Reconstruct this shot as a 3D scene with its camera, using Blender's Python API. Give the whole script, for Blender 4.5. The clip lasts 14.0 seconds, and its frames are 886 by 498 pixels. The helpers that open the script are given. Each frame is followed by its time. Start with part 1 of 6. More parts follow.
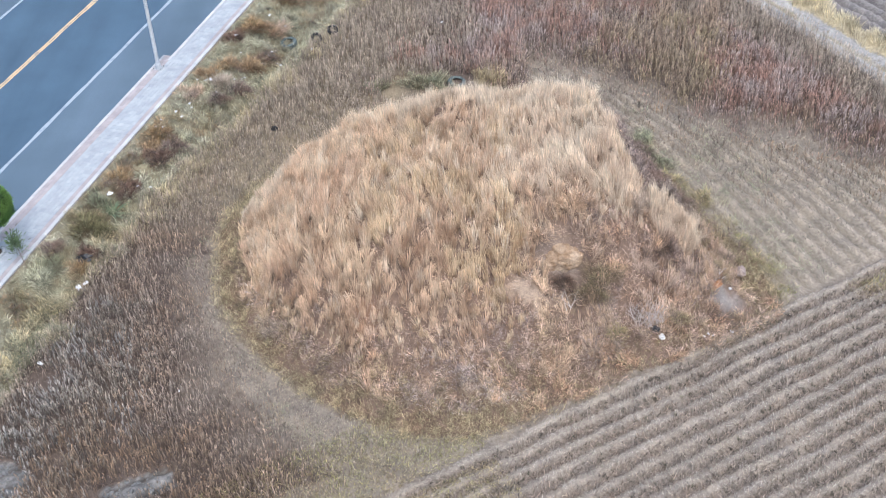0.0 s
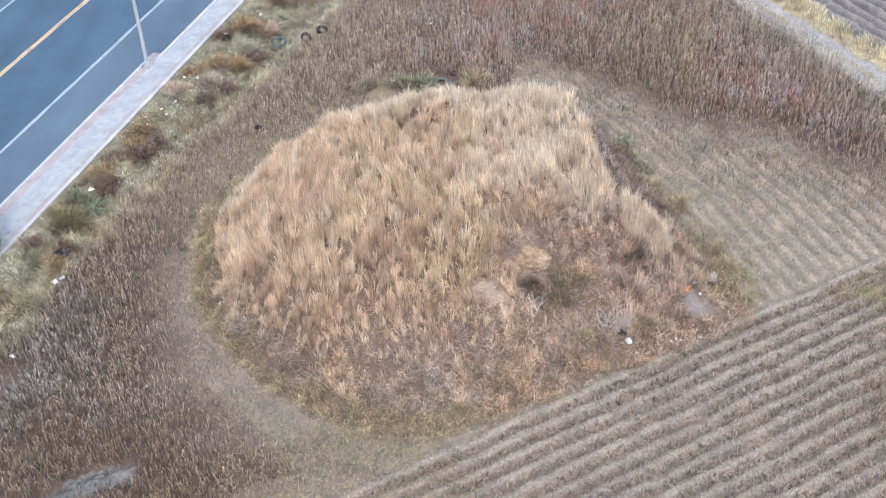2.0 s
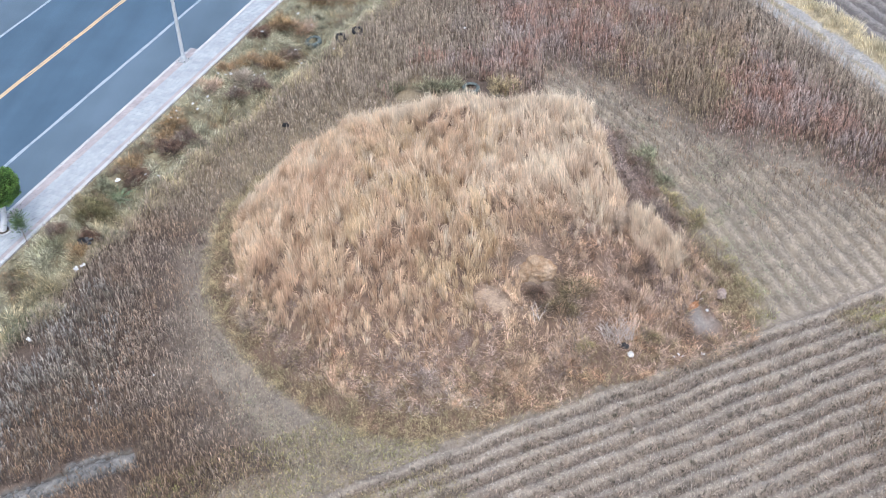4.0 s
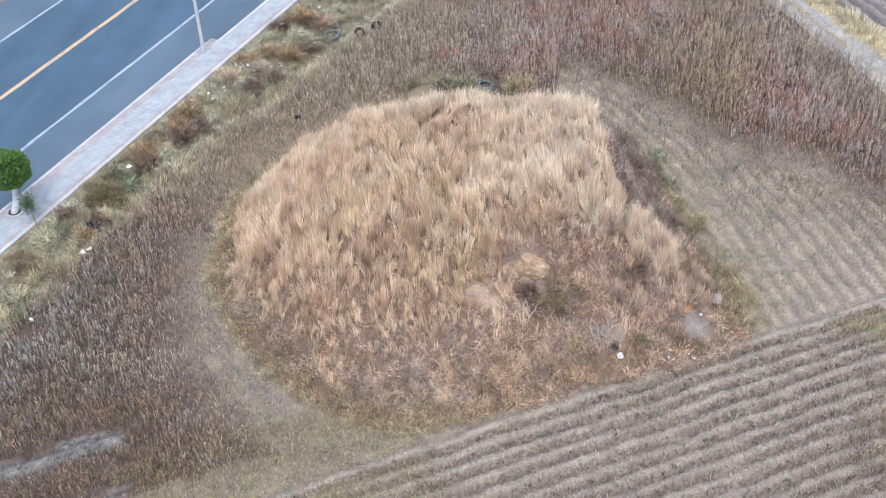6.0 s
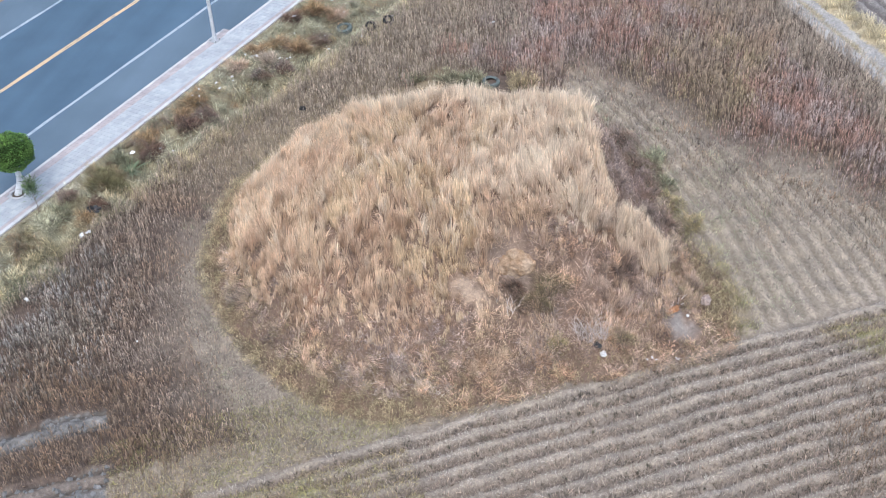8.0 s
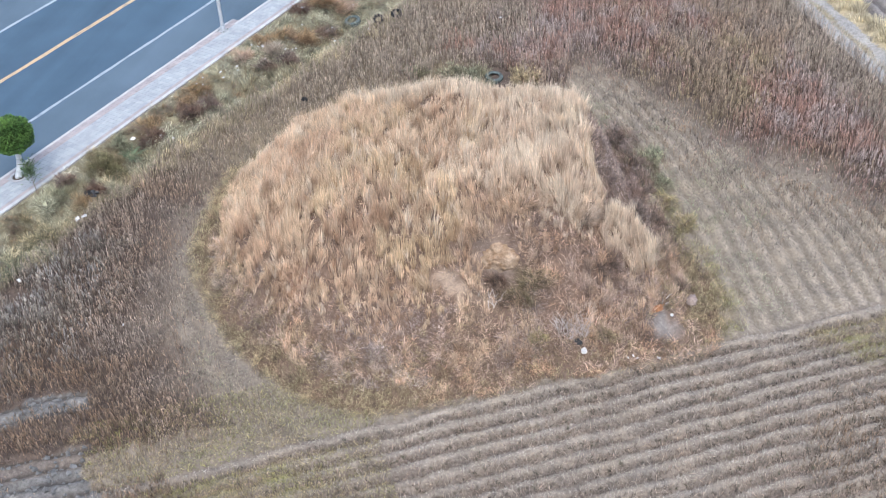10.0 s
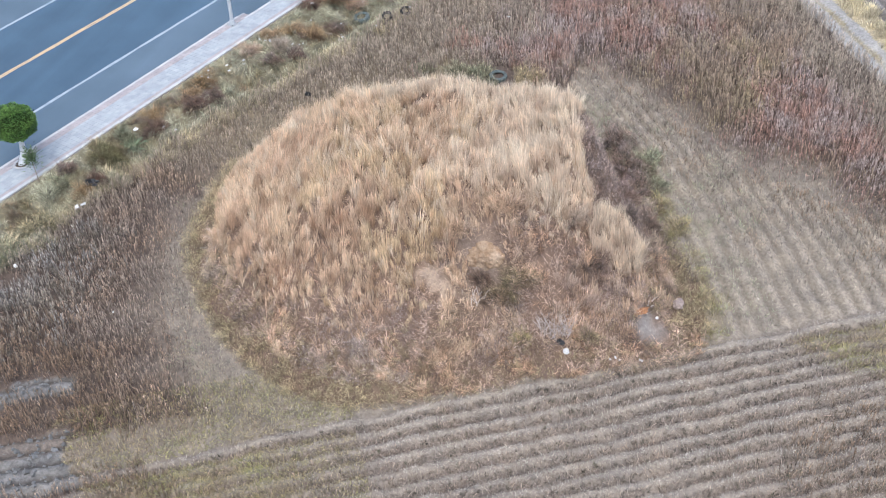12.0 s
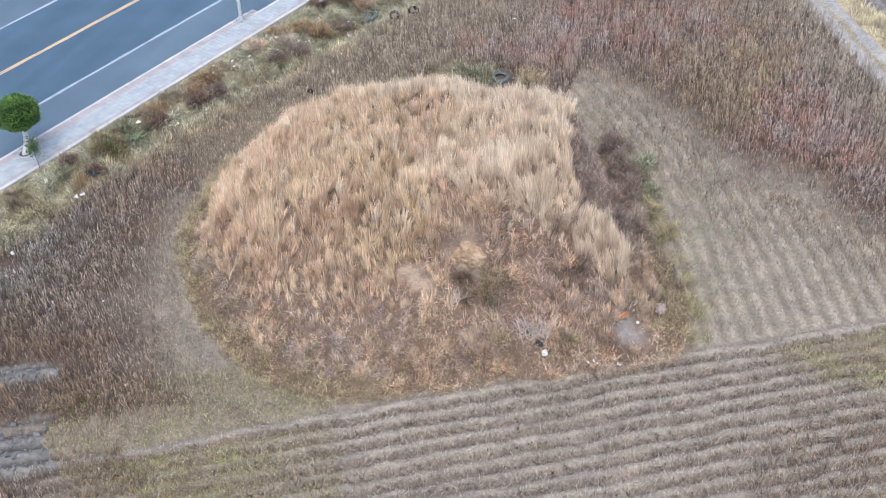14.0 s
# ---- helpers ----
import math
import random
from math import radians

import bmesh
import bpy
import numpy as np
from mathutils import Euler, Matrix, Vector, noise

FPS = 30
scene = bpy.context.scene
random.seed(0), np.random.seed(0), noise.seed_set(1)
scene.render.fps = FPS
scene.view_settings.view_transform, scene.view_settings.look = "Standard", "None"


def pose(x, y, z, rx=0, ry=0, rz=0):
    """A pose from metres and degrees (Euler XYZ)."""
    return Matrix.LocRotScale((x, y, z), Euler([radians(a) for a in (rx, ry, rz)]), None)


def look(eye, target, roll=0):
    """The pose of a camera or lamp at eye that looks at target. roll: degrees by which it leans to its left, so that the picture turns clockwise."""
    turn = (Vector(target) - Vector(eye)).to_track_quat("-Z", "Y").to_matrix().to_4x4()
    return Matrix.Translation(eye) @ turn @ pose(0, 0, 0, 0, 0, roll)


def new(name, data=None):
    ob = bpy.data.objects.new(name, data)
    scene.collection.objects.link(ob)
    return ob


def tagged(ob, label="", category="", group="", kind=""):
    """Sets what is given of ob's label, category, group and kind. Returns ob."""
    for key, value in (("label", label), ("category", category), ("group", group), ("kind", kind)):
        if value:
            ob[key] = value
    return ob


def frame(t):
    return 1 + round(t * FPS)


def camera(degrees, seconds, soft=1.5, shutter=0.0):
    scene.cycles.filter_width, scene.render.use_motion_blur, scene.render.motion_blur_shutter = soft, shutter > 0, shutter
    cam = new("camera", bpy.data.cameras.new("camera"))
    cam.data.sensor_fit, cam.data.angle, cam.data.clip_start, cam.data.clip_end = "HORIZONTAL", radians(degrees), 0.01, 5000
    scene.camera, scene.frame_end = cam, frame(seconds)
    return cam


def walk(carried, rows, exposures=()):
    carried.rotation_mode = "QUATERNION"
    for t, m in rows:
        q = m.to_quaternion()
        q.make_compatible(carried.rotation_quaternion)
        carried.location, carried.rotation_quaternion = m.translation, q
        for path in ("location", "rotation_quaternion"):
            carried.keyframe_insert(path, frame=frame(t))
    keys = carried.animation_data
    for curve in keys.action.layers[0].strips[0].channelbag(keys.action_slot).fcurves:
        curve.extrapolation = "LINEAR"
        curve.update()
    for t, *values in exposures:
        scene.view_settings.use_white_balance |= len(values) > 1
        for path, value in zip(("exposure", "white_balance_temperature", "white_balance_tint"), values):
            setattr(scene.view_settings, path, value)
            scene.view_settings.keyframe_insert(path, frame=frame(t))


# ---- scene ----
cam = camera(42.0, 14.0, soft=0.8)
PATH = [
    (0, (0.085, -0.038, 28.324), (0.044, 1.499, 27.045), -1.7),
    (0.5, (0.611, -0.105, 28.339), (0.55, 1.432, 27.06), -1.8),
    (1, (1.087, -0.147, 28.317), (1.018, 1.39, 27.04), -1.8),
    (1.5, (1.583, -0.145, 28.362), (1.505, 1.392, 27.084), -1.8),
    (2, (2.029, -0.119, 28.449), (1.945, 1.417, 27.17), -1.8),
    (2.5, (2.506, -0.109, 28.587), (2.405, 1.425, 27.307), -1.7),
    (3, (3.041, -0.137, 28.703), (2.904, 1.394, 27.425), -1.8),
    (5.5, (5.569, -0.091, 28.886), (5.309, 1.423, 27.606), -2.1),
    (6, (6.11, -0.079, 28.901), (5.825, 1.431, 27.621), -2.2),
    (6.5, (6.608, -0.067, 28.878), (6.299, 1.439, 27.598), -2.2),
    (7, (7.109, -0.025, 28.885), (6.778, 1.475, 27.603), -2.3),
    (7.5, (7.643, 0.012, 28.81), (7.293, 1.508, 27.53), -2.3),
    (8, (8.103, 0.041, 28.782), (7.744, 1.536, 27.503), -2.3),
    (8.5, (8.609, 0.122, 28.742), (8.233, 1.612, 27.462), -2.4),
    (9, (9.118, 0.176, 28.651), (8.724, 1.662, 27.373), -2.4),
    (11.5, (11.512, 0.649, 28.5), (11.032, 2.112, 27.222), -2.6),
    (12, (11.973, 0.719, 28.483), (11.477, 2.177, 27.207), -2.6),
    (12.5, (12.472, 0.823, 28.578), (11.959, 2.274, 27.301), -2.7),
    (13, (12.993, 0.969, 28.637), (12.462, 2.413, 27.36), -2.8),
    (13.5, (13.467, 1.034, 28.653), (12.922, 2.474, 27.377), -2.7),
    (14, (13.96, 1.123, 28.599), (13.398, 2.558, 27.325), -2.7),
]
EXPOSURES = [(0, 0.79, 6150, 7), (14, 0.72, 6150, 7)]
walk(cam, [(t, look(eye, target, roll)) for t, eye, target, roll in PATH], EXPOSURES)

# ---- light: a bright overcast sky with a weak wide sun ----
SUN_ELEVATION, SUN_AZIMUTH = 62.0, 165.0
world = bpy.data.worlds.new("sky")
scene.world = world
world.use_nodes = True
_wn = world.node_tree.nodes
_bg = _wn["Background"]
_sky = _wn.new("ShaderNodeTexSky")
_sky.sky_type = "NISHITA"
_sky.sun_disc = False
_sky.sun_elevation = radians(SUN_ELEVATION)
_sky.sun_rotation = radians(SUN_AZIMUTH)
_sky.dust_density = 4.0
_sky.ozone_density = 1.0
world.node_tree.links.new(_sky.outputs[0], _bg.inputs[0])
_bg.inputs[1].default_value = 0.15
_sun = bpy.data.lights.new("sun", "SUN")
_sun.energy = 1.5
_sun.angle = radians(40)
_sun.color = (1.0, 0.97, 0.93)
sun = new("sun", _sun)
_a, _e = radians(SUN_AZIMUTH), radians(SUN_ELEVATION)
sun.matrix_world = look((0, 0, 60), Vector((0, 0, 60)) - Vector((math.sin(_a) * math.cos(_e), math.cos(_a) * math.cos(_e), math.sin(_e))))


# ---- small helpers ----
def lin(r, g, b):
    """Linear colour from 0..255 values."""
    return tuple((c / 255 / 12.92) if c / 255 <= 0.04045 else ((c / 255 + 0.055) / 1.055) ** 2.4 for c in (r, g, b))


def link_mesh(name, me, parent=None, label="", kind=""):
    ob = new(name, me)
    if parent is not None:
        ob.parent = parent
    return tagged(ob, label=label, kind=kind)


def part(name, bm, material, parent=None, label="", smooth=False, kind=""):
    """Links a bmesh as one mesh object, under a thing or part if given."""
    me = bpy.data.meshes.new(name)
    bm.to_mesh(me)
    bm.free()
    me.materials.append(material)
    if smooth:
        for p in me.polygons:
            p.use_smooth = True
    return link_mesh(name, me, parent, label, kind)


def empty(name, place, label, category, group="", rz=0.0):
    ob = new(name)
    ob.matrix_world = pose(*place, 0, 0, rz)
    ob.empty_display_size = 0.2
    return tagged(ob, label=label, category=category, group=group)


class Patches:
    """Smooth random values in 0..1 over the plan, with a period long enough not to repeat."""

    def __init__(self, seed, size):
        self.grid, self.size = np.random.default_rng(seed).random((128, 128)), size

    def __call__(self, x, y):
        x, y = np.asarray(x) / self.size, np.asarray(y) / self.size
        i, j = np.floor(x).astype(int), np.floor(y).astype(int)
        u, v = x - i, y - j
        u, v = u * u * (3 - 2 * u), v * v * (3 - 2 * v)
        g = self.grid
        i0, j0, i1, j1 = i % 128, j % 128, (i + 1) % 128, (j + 1) % 128
        return (g[i0, j0] * (1 - u) + g[i1, j0] * u) * (1 - v) + (g[i0, j1] * (1 - u) + g[i1, j1] * u) * v


broad, middle, fine, tiny = Patches(1, 4.2), Patches(2, 1.5), Patches(3, 0.55), Patches(4, 0.22)

# ---- the plan ----
# Road: s runs along it, q across it, from the field edge of the pavement (q = 0) towards the carriageway.
ROAD_AT = (-14.91, 38.18)
ROAD_ALONG = (0.2773, 0.9608)
ROAD_Z, PAVE_Z = 0.60, 0.75
KERB_Q, EDGE_Q, MID_Q, FAR_EDGE_Q, FAR_KERB_Q = 1.93, 4.25, 8.06, 11.78, 14.6


def road_sq(x, y):
    dx, dy = x - ROAD_AT[0], y - ROAD_AT[1]
    return dx * ROAD_ALONG[0] + dy * ROAD_ALONG[1], -dx * ROAD_ALONG[1] + dy * ROAD_ALONG[0]


def road_xy(s, q):
    return ROAD_AT[0] + s * ROAD_ALONG[0] - q * ROAD_ALONG[1], ROAD_AT[1] + s * ROAD_ALONG[1] + q * ROAD_ALONG[0]


ROW_GAP = 0.60


# Furrow field: u along the rows, v across them, from the first ridge towards the open field.
def furrow_uv(x, y):
    dx, dy = x - 0.3, y - 23.65
    return dx * 0.858 + dy * 0.514, dx * 0.514 - dy * 0.858


# Dirt track behind the weeds: w across it.
def track_w(x, y):
    return (x - 13.0) * 0.868 + (y - 56.3) * 0.497


# Mown strip: its boundary with the tall weeds, and the curved rows in it.
MOWN_X, MOWN_Y = (4.0, 6.1, 8.3, 9.8, 11.7, 14.2, 16.7, 24.0, 40.0), (47.0, 46.1, 44.6, 42.4, 41.0, 40.2, 38.9, 35.5, 30.0)
ROW_Y, ROW_X = (26.0, 32.0, 37.0, 42.0, 46.2, 50.0), (15.0, 12.7, 10.6, 7.9, 4.8, 1.6)

# Mound: foot and plateau as radii round its middle, by bearing.
MOUND = (0.0, 33.0)
MOUND_H = 4.15
BEARING = (-180, -165, -150, -135, -120, -105, -90, -80, -60, -45, -30, -15, 0, 15, 30, 45, 60, 90, 120, 135, 150, 165, 180)
FOOT_R = (9.3, 9.0, 8.5, 8.3, 8.3, 8.4, 8.5, 8.0, 7.7, 7.9, 9.3, 11.3, 10.9, 9.6, 8.5, 8.9, 9.6, 9.8, 9.9, 9.9, 9.9, 9.8, 9.3)
TOP_R = (3.8, 3.8, 3.8, 3.8, 3.1, 2.5, 2.1, 2.0, 2.1, 2.5, 3.3, 3.6, 4.2, 5.2, 6.5, 6.7, 5.9, 4.1, 4.0, 4.1, 4.1, 4.0, 3.8)


def mound_polar(x, y):
    dx, dy = x - MOUND[0], y - MOUND[1]
    a = np.degrees(np.arctan2(dy, dx))
    return np.hypot(dx, dy), np.interp(a, BEARING, FOOT_R), np.interp(a, BEARING, TOP_R), a


def mound_z(x, y):
    r, foot, top, a = mound_polar(x, y)
    k = np.clip((foot - r) / (foot - top), 0, 1)
    # the side towards the stubble has a low apron, so its slope is hollow; the far sides are domed
    hollow = np.interp(a, (-180, -140, -110, -75, -40, -10, 15, 30), (0, 0, 0.08, 0.12, 0.45, 0.55, 0.3, 0))
    dome = np.interp(a, (-180, -150, -125, -20, 0, 20, 45, 120, 150, 180), (0.35, 0.3, 0, 0, 0.1, 0.5, 0.4, 0.15, 0.4, 0.35))
    shape = (1 - dome) * k * k * (3 - 2 * k) + dome * np.sin(0.5 * np.pi * k)
    shape = (1 - hollow) * shape + hollow * k**1.7
    z = MOUND_H * shape + 0.15 * np.clip(1 - r / top, 0, 1)
    bumps = (middle(x + 7, y) - 0.5) * 0.45 + (fine(x, y + 9) - 0.5) * 0.26 + (tiny(x + 3, y + 9) - 0.5) * 0.1
    # the dug bay in the flank, and the spoil below it
    z = z - 1.0 * np.exp(-(((x - 3.3) / 1.15) ** 2 + ((y - 30.1) / 0.95) ** 2) ** 2)
    z = z + 0.3 * np.exp(-(((x - 3.5) / 0.95) ** 2 + ((y - 30.85) / 0.7) ** 2) ** 2)
    return np.where(k > 0, z + bumps * np.clip(k * 3, 0, 1), 0.0)


def ground_z(x, y):
    x, y = np.asarray(x, float), np.asarray(y, float)
    s, q = road_sq(x, y)
    u, v = furrow_uv(x, y)
    w = track_w(x, y)
    foot = -2.7 - 0.13 * np.clip(s, 0, 30)
    rise = np.clip((q - foot) / (-0.2 - foot), 0, 1)
    down = np.clip((18.5 - q) / 3.0, 0, 1)
    z = np.interp(q, (0.02, 0.16), (PAVE_Z - 0.04, ROAD_Z - 0.12)) * rise * rise * (3 - 2 * rise) * down
    soft = (q < -0.3) & (q > -60)
    rough = (middle(x, y) - 0.5) * 0.16 + (fine(x, y) - 0.5) * 0.10 + (tiny(x, y) - 0.5) * 0.05
    z = z + np.where(soft, rough * (1 + 1.8 * (rise > 0)), 0)
    near = np.clip(1 - np.hypot(x - 4, y - 30) / 90, 0, 1)
    # furrows, irregular ridges
    wave = np.cos(2 * np.pi * (v + 0.03 * (middle(x, y) - 0.5) + 0.02 * (fine(x, y) - 0.5)) / ROW_GAP)
    ridge = ((0.035 + 0.035 * middle(x + 40, y)) * wave + 0.07 * (tiny(x * 1.3, y) - 0.5)) * np.clip((v + 0.5) / 0.3, 0, 1) * (near > 0.0)
    z = z + np.where((v > -0.5) & (q < foot), ridge, 0)
    cleared = (u < -8.2) & (((v > -5.0) & (v < -3.75)) | ((v > -2.7) & (v < 0.3)))
    z = z + np.where(cleared, 0.08 * np.cos(2 * np.pi * (v + 0.15 * middle(x, y)) / 0.62) + 0.12 * (tiny(x * 1.3, y * 1.3) - 0.5), 0)
    # faint rows in the mown strip
    row = (x - np.interp(y, ROW_Y, ROW_X)) * 0.88
    mown = (x > 3) & (y < np.interp(x, MOWN_X, MOWN_Y) + 1) & (v < -0.5)
    z = z + np.where(mown, 0.05 * np.cos(2 * np.pi * (row + 0.12 * (middle(x, y) - 0.5)) / ROW_GAP), 0)
    # track ruts and the ploughed land behind it
    z = z + np.where((w > 0) & (w < 1.8), -0.05 - 0.05 * np.cos(2 * np.pi * w / 0.95), 0)
    z = z + np.where(w > 3.0, 0.10 * np.cos(2 * np.pi * (w + 0.5 * middle(x, y)) / 0.75) + 0.12 * (tiny(x, y) - 0.5), 0)
    return z + mound_z(x, y)


# Zones of the plan
def zones(x, y):
    x, y = np.asarray(x, float), np.asarray(y, float)
    s, q = road_sq(x, y)
    u, v = furrow_uv(x, y)
    w = track_w(x, y)
    r, foot, top, a = mound_polar(x, y)
    jitter = (fine(x + 3, y) - 0.5) * 0.9 + (middle(x, y + 5) - 0.5) * 0.9
    bank_q = -2.45 - 0.14 * np.clip(s, 0, 30)
    zone = np.full(x.shape, 1)  # tall weeds
    ring = np.interp(a, (-180, -165, -140, -120, -100, -60, -55, 125, 150, 180), (0.35, 0.6, 1.7, 2.1, 2.1, 1.5, 0, 0, 0.1, 0.35))
    zone[(r < foot + ring + 0.5 * jitter) & (r >= foot)] = 2  # trodden ring
    front = (x > -8.3) & (x < 4) & (y < 26) & (v < 0.0) & (v > -1.6 + jitter)
    zone[front] = 2
    zone[(x > 3) & (y < np.interp(x, MOWN_X, MOWN_Y) + jitter * 0.7) & (r >= foot)] = 3  # mown stubble
    zone[(v > -0.42) & (u > -8.6 + jitter)] = 4  # furrows
    bare = (u < -8.6 + 0.8 * jitter) & (((v > -4.85 + 0.2 * jitter) & (v < -3.9 + 0.2 * jitter)) | ((v > -2.4 + 0.3 * jitter) & (v < 0.1 + 0.3 * jitter)))
    bare |= np.hypot((x + 14.8) / 1.1, (y - 22.8) / 0.9) < 0.9 + 0.4 * jitter
    zone[bare] = 5  # bare strips
    zone[(w > 0 + 0.2 * jitter) & (w <= 1.75 + 0.2 * jitter)] = 6  # track
    zone[(w > 1.75 + 0.2 * jitter) & (w <= 2.9 + 0.3 * jitter)] = 7  # straw verge
    zone[w > 2.9 + 0.3 * jitter] = 8  # ploughed
    zone[(r < foot + 0.15 * jitter)] = 9  # mound
    zone[q > bank_q + 0.35 * jitter] = 10  # bank by the pavement
    zone[q > -0.05] = 11  # under the road
    return zone


# ---- materials ----
def node_material(name, rough=0.85):
    mat = bpy.data.materials.new(name)
    mat.use_nodes = True
    nt = mat.node_tree
    bsdf = nt.nodes["Principled BSDF"]
    bsdf.inputs["Roughness"].default_value = rough
    bsdf.inputs["Specular IOR Level"].default_value = 0.3
    return mat, nt, bsdf


def noise_node(nt, scale, detail=4.0, coord=None):
    n = nt.nodes.new("ShaderNodeTexNoise")
    n.inputs["Scale"].default_value = scale
    n.inputs["Detail"].default_value = detail
    if coord is None:
        tc = nt.nodes.new("ShaderNodeTexCoord")
        coord = tc.outputs["Object"]
    nt.links.new(coord, n.inputs["Vector"])
    return n


def ramp_node(nt, source, stops):
    r = nt.nodes.new("ShaderNodeValToRGB")
    el = r.color_ramp.elements
    while len(el) < len(stops):
        el.new(0.5)
    for e, (p, c) in zip(el, stops):
        e.position, e.color = p, (*c, 1)
    nt.links.new(source, r.inputs[0])
    return r


def mix_node(nt, fac, a, b, blend="MIX"):
    m = nt.nodes.new("ShaderNodeMix")
    m.data_type, m.blend_type = "RGBA", blend
    for sock, val in ((m.inputs[0], fac), (m.inputs[6], a), (m.inputs[7], b)):
        if isinstance(val, bpy.types.NodeSocket):
            nt.links.new(val, sock)
        elif isinstance(val, tuple):
            sock.default_value = (*val, 1)
        else:
            sock.default_value = val
    return m.outputs[2]


def bump(nt, bsdf, height, strength, distance):
    b = nt.nodes.new("ShaderNodeBump")
    b.inputs["Strength"].default_value = strength
    b.inputs["Distance"].default_value = distance
    nt.links.new(height, b.inputs["Height"])
    nt.links.new(b.outputs[0], bsdf.inputs["Normal"])


def speckled(name, dark, light, scale=6.0, fine_scale=60.0, rough=0.85, relief=0.01, metallic=0.0, spec=0.3):
    """A surface that varies at two scales, with a little relief."""
    mat, nt, bsdf = node_material(name, rough)
    bsdf.inputs["Metallic"].default_value = metallic
    bsdf.inputs["Specular IOR Level"].default_value = spec
    a, b = noise_node(nt, scale), noise_node(nt, fine_scale, 6)
    r = ramp_node(nt, a.outputs[0], [(0.3, dark), (0.7, light)])
    g = ramp_node(nt, b.outputs[0], [(0.3, (0.72, 0.72, 0.72)), (0.7, (1.15, 1.15, 1.15))])
    col = mix_node(nt, 1.0, r.outputs[0], g.outputs[0], "MULTIPLY")
    nt.links.new(col, bsdf.inputs["Base Color"])
    bump(nt, bsdf, b.outputs[0], 0.6, relief)
    return mat


def bleach(c, keep=0.66, lift=1.15):
    """Dry stems are paler and greyer than they look massed together."""
    grey = 0.3 * c[0] + 0.55 * c[1] + 0.15 * c[2]
    c = [grey + keep * (v - grey) for v in c]
    lift = min(lift, 0.74 / max(c))
    return tuple(lift * v for v in c)


def plant_material(name, base, tips, other_base=None, other_tips=None, patch=0.35, vary=0.45, through_light=0.25, clump_dark=(0.36, 0.34, 0.34), clump_light=(1.5, 1.47, 1.4)):
    """Blades or leaves: base to tip along the blade, one tint per blade, and patches over the plan."""
    mat, nt, bsdf = node_material(name, 0.75)
    uv = nt.nodes.new("ShaderNodeUVMap")
    sep = nt.nodes.new("ShaderNodeSeparateXYZ")
    nt.links.new(uv.outputs[0], sep.inputs[0])
    base, tips, other_base, other_tips = (c and bleach(c) for c in (base, tips, other_base, other_tips))
    main = ramp_node(nt, sep.outputs[1], [(0.0, base), (0.85, tips)])
    geo = nt.nodes.new("ShaderNodeNewGeometry")
    col = main.outputs[0]
    if other_base:
        alt = ramp_node(nt, sep.outputs[1], [(0.0, other_base), (0.85, other_tips)])
        n = noise_node(nt, patch, 5, geo.outputs["Position"])
        f = ramp_node(nt, n.outputs[0], [(0.42, (0, 0, 0)), (0.58, (1, 1, 1))])
        blend = nt.nodes.new("ShaderNodeMath")
        blend.operation = "MULTIPLY_ADD"
        nt.links.new(geo.outputs["Random Per Island"], blend.inputs[0])
        blend.inputs[1].default_value = 0.5
        nt.links.new(f.outputs[0], blend.inputs[2])
        sub = nt.nodes.new("ShaderNodeMath")
        sub.operation = "SUBTRACT"
        sub.use_clamp = True
        nt.links.new(blend.outputs[0], sub.inputs[0])
        sub.inputs[1].default_value = 0.25
        col = mix_node(nt, sub.outputs[0], col, alt.outputs[0])
    tint = ramp_node(nt, geo.outputs["Random Per Island"], [(0.0, (1 - vary, 1 - vary, 1 - vary)), (0.5, (1, 0.99, 0.97)), (1.0, (1 + vary, 1 + vary * 0.95, 1 + vary * 0.9))])
    col = mix_node(nt, 1.0, col, tint.outputs[0], "MULTIPLY")
    clump = ramp_node(nt, sep.outputs[0], [(0.0, clump_dark), (0.5, (1, 1, 1)), (1.0, clump_light)])
    col = mix_node(nt, 1.0, col, clump.outputs[0], "MULTIPLY")
    nt.links.new(col, bsdf.inputs["Base Color"])
    tr = nt.nodes.new("ShaderNodeBsdfTranslucent")
    nt.links.new(col, tr.inputs[0])
    mx = nt.nodes.new("ShaderNodeMixShader")
    mx.inputs[0].default_value = through_light
    out = nt.nodes["Material Output"]
    nt.links.new(bsdf.outputs[0], mx.inputs[1])
    nt.links.new(tr.outputs[0], mx.inputs[2])
    nt.links.new(mx.outputs[0], out.inputs[0])
    return mat


def ground_material():
    mat, nt, bsdf = node_material("soil", 0.95)
    at = nt.nodes.new("ShaderNodeAttribute")
    at.attribute_name = "soil"
    a, b, c = noise_node(nt, 1.1, 6), noise_node(nt, 9.0, 8), noise_node(nt, 55.0, 6)
    g1 = ramp_node(nt, a.outputs[0], [(0.3, (0.78, 0.78, 0.8)), (0.7, (1.16, 1.14, 1.1))])
    g2 = ramp_node(nt, b.outputs[0], [(0.3, (0.7, 0.69, 0.68)), (0.72, (1.25, 1.24, 1.22))])
    g3 = ramp_node(nt, c.outputs[0], [(0.32, (0.66, 0.65, 0.64)), (0.7, (1.25, 1.25, 1.25))])
    col = mix_node(nt, 1.0, at.outputs["Color"], g1.outputs[0], "MULTIPLY")
    col = mix_node(nt, 1.0, col, g2.outputs[0], "MULTIPLY")
    col = mix_node(nt, 1.0, col, g3.outputs[0], "MULTIPLY")
    nt.links.new(col, bsdf.inputs["Base Color"])
    bump(nt, bsdf, b.outputs[0], 0.8, 0.05)
    return mat


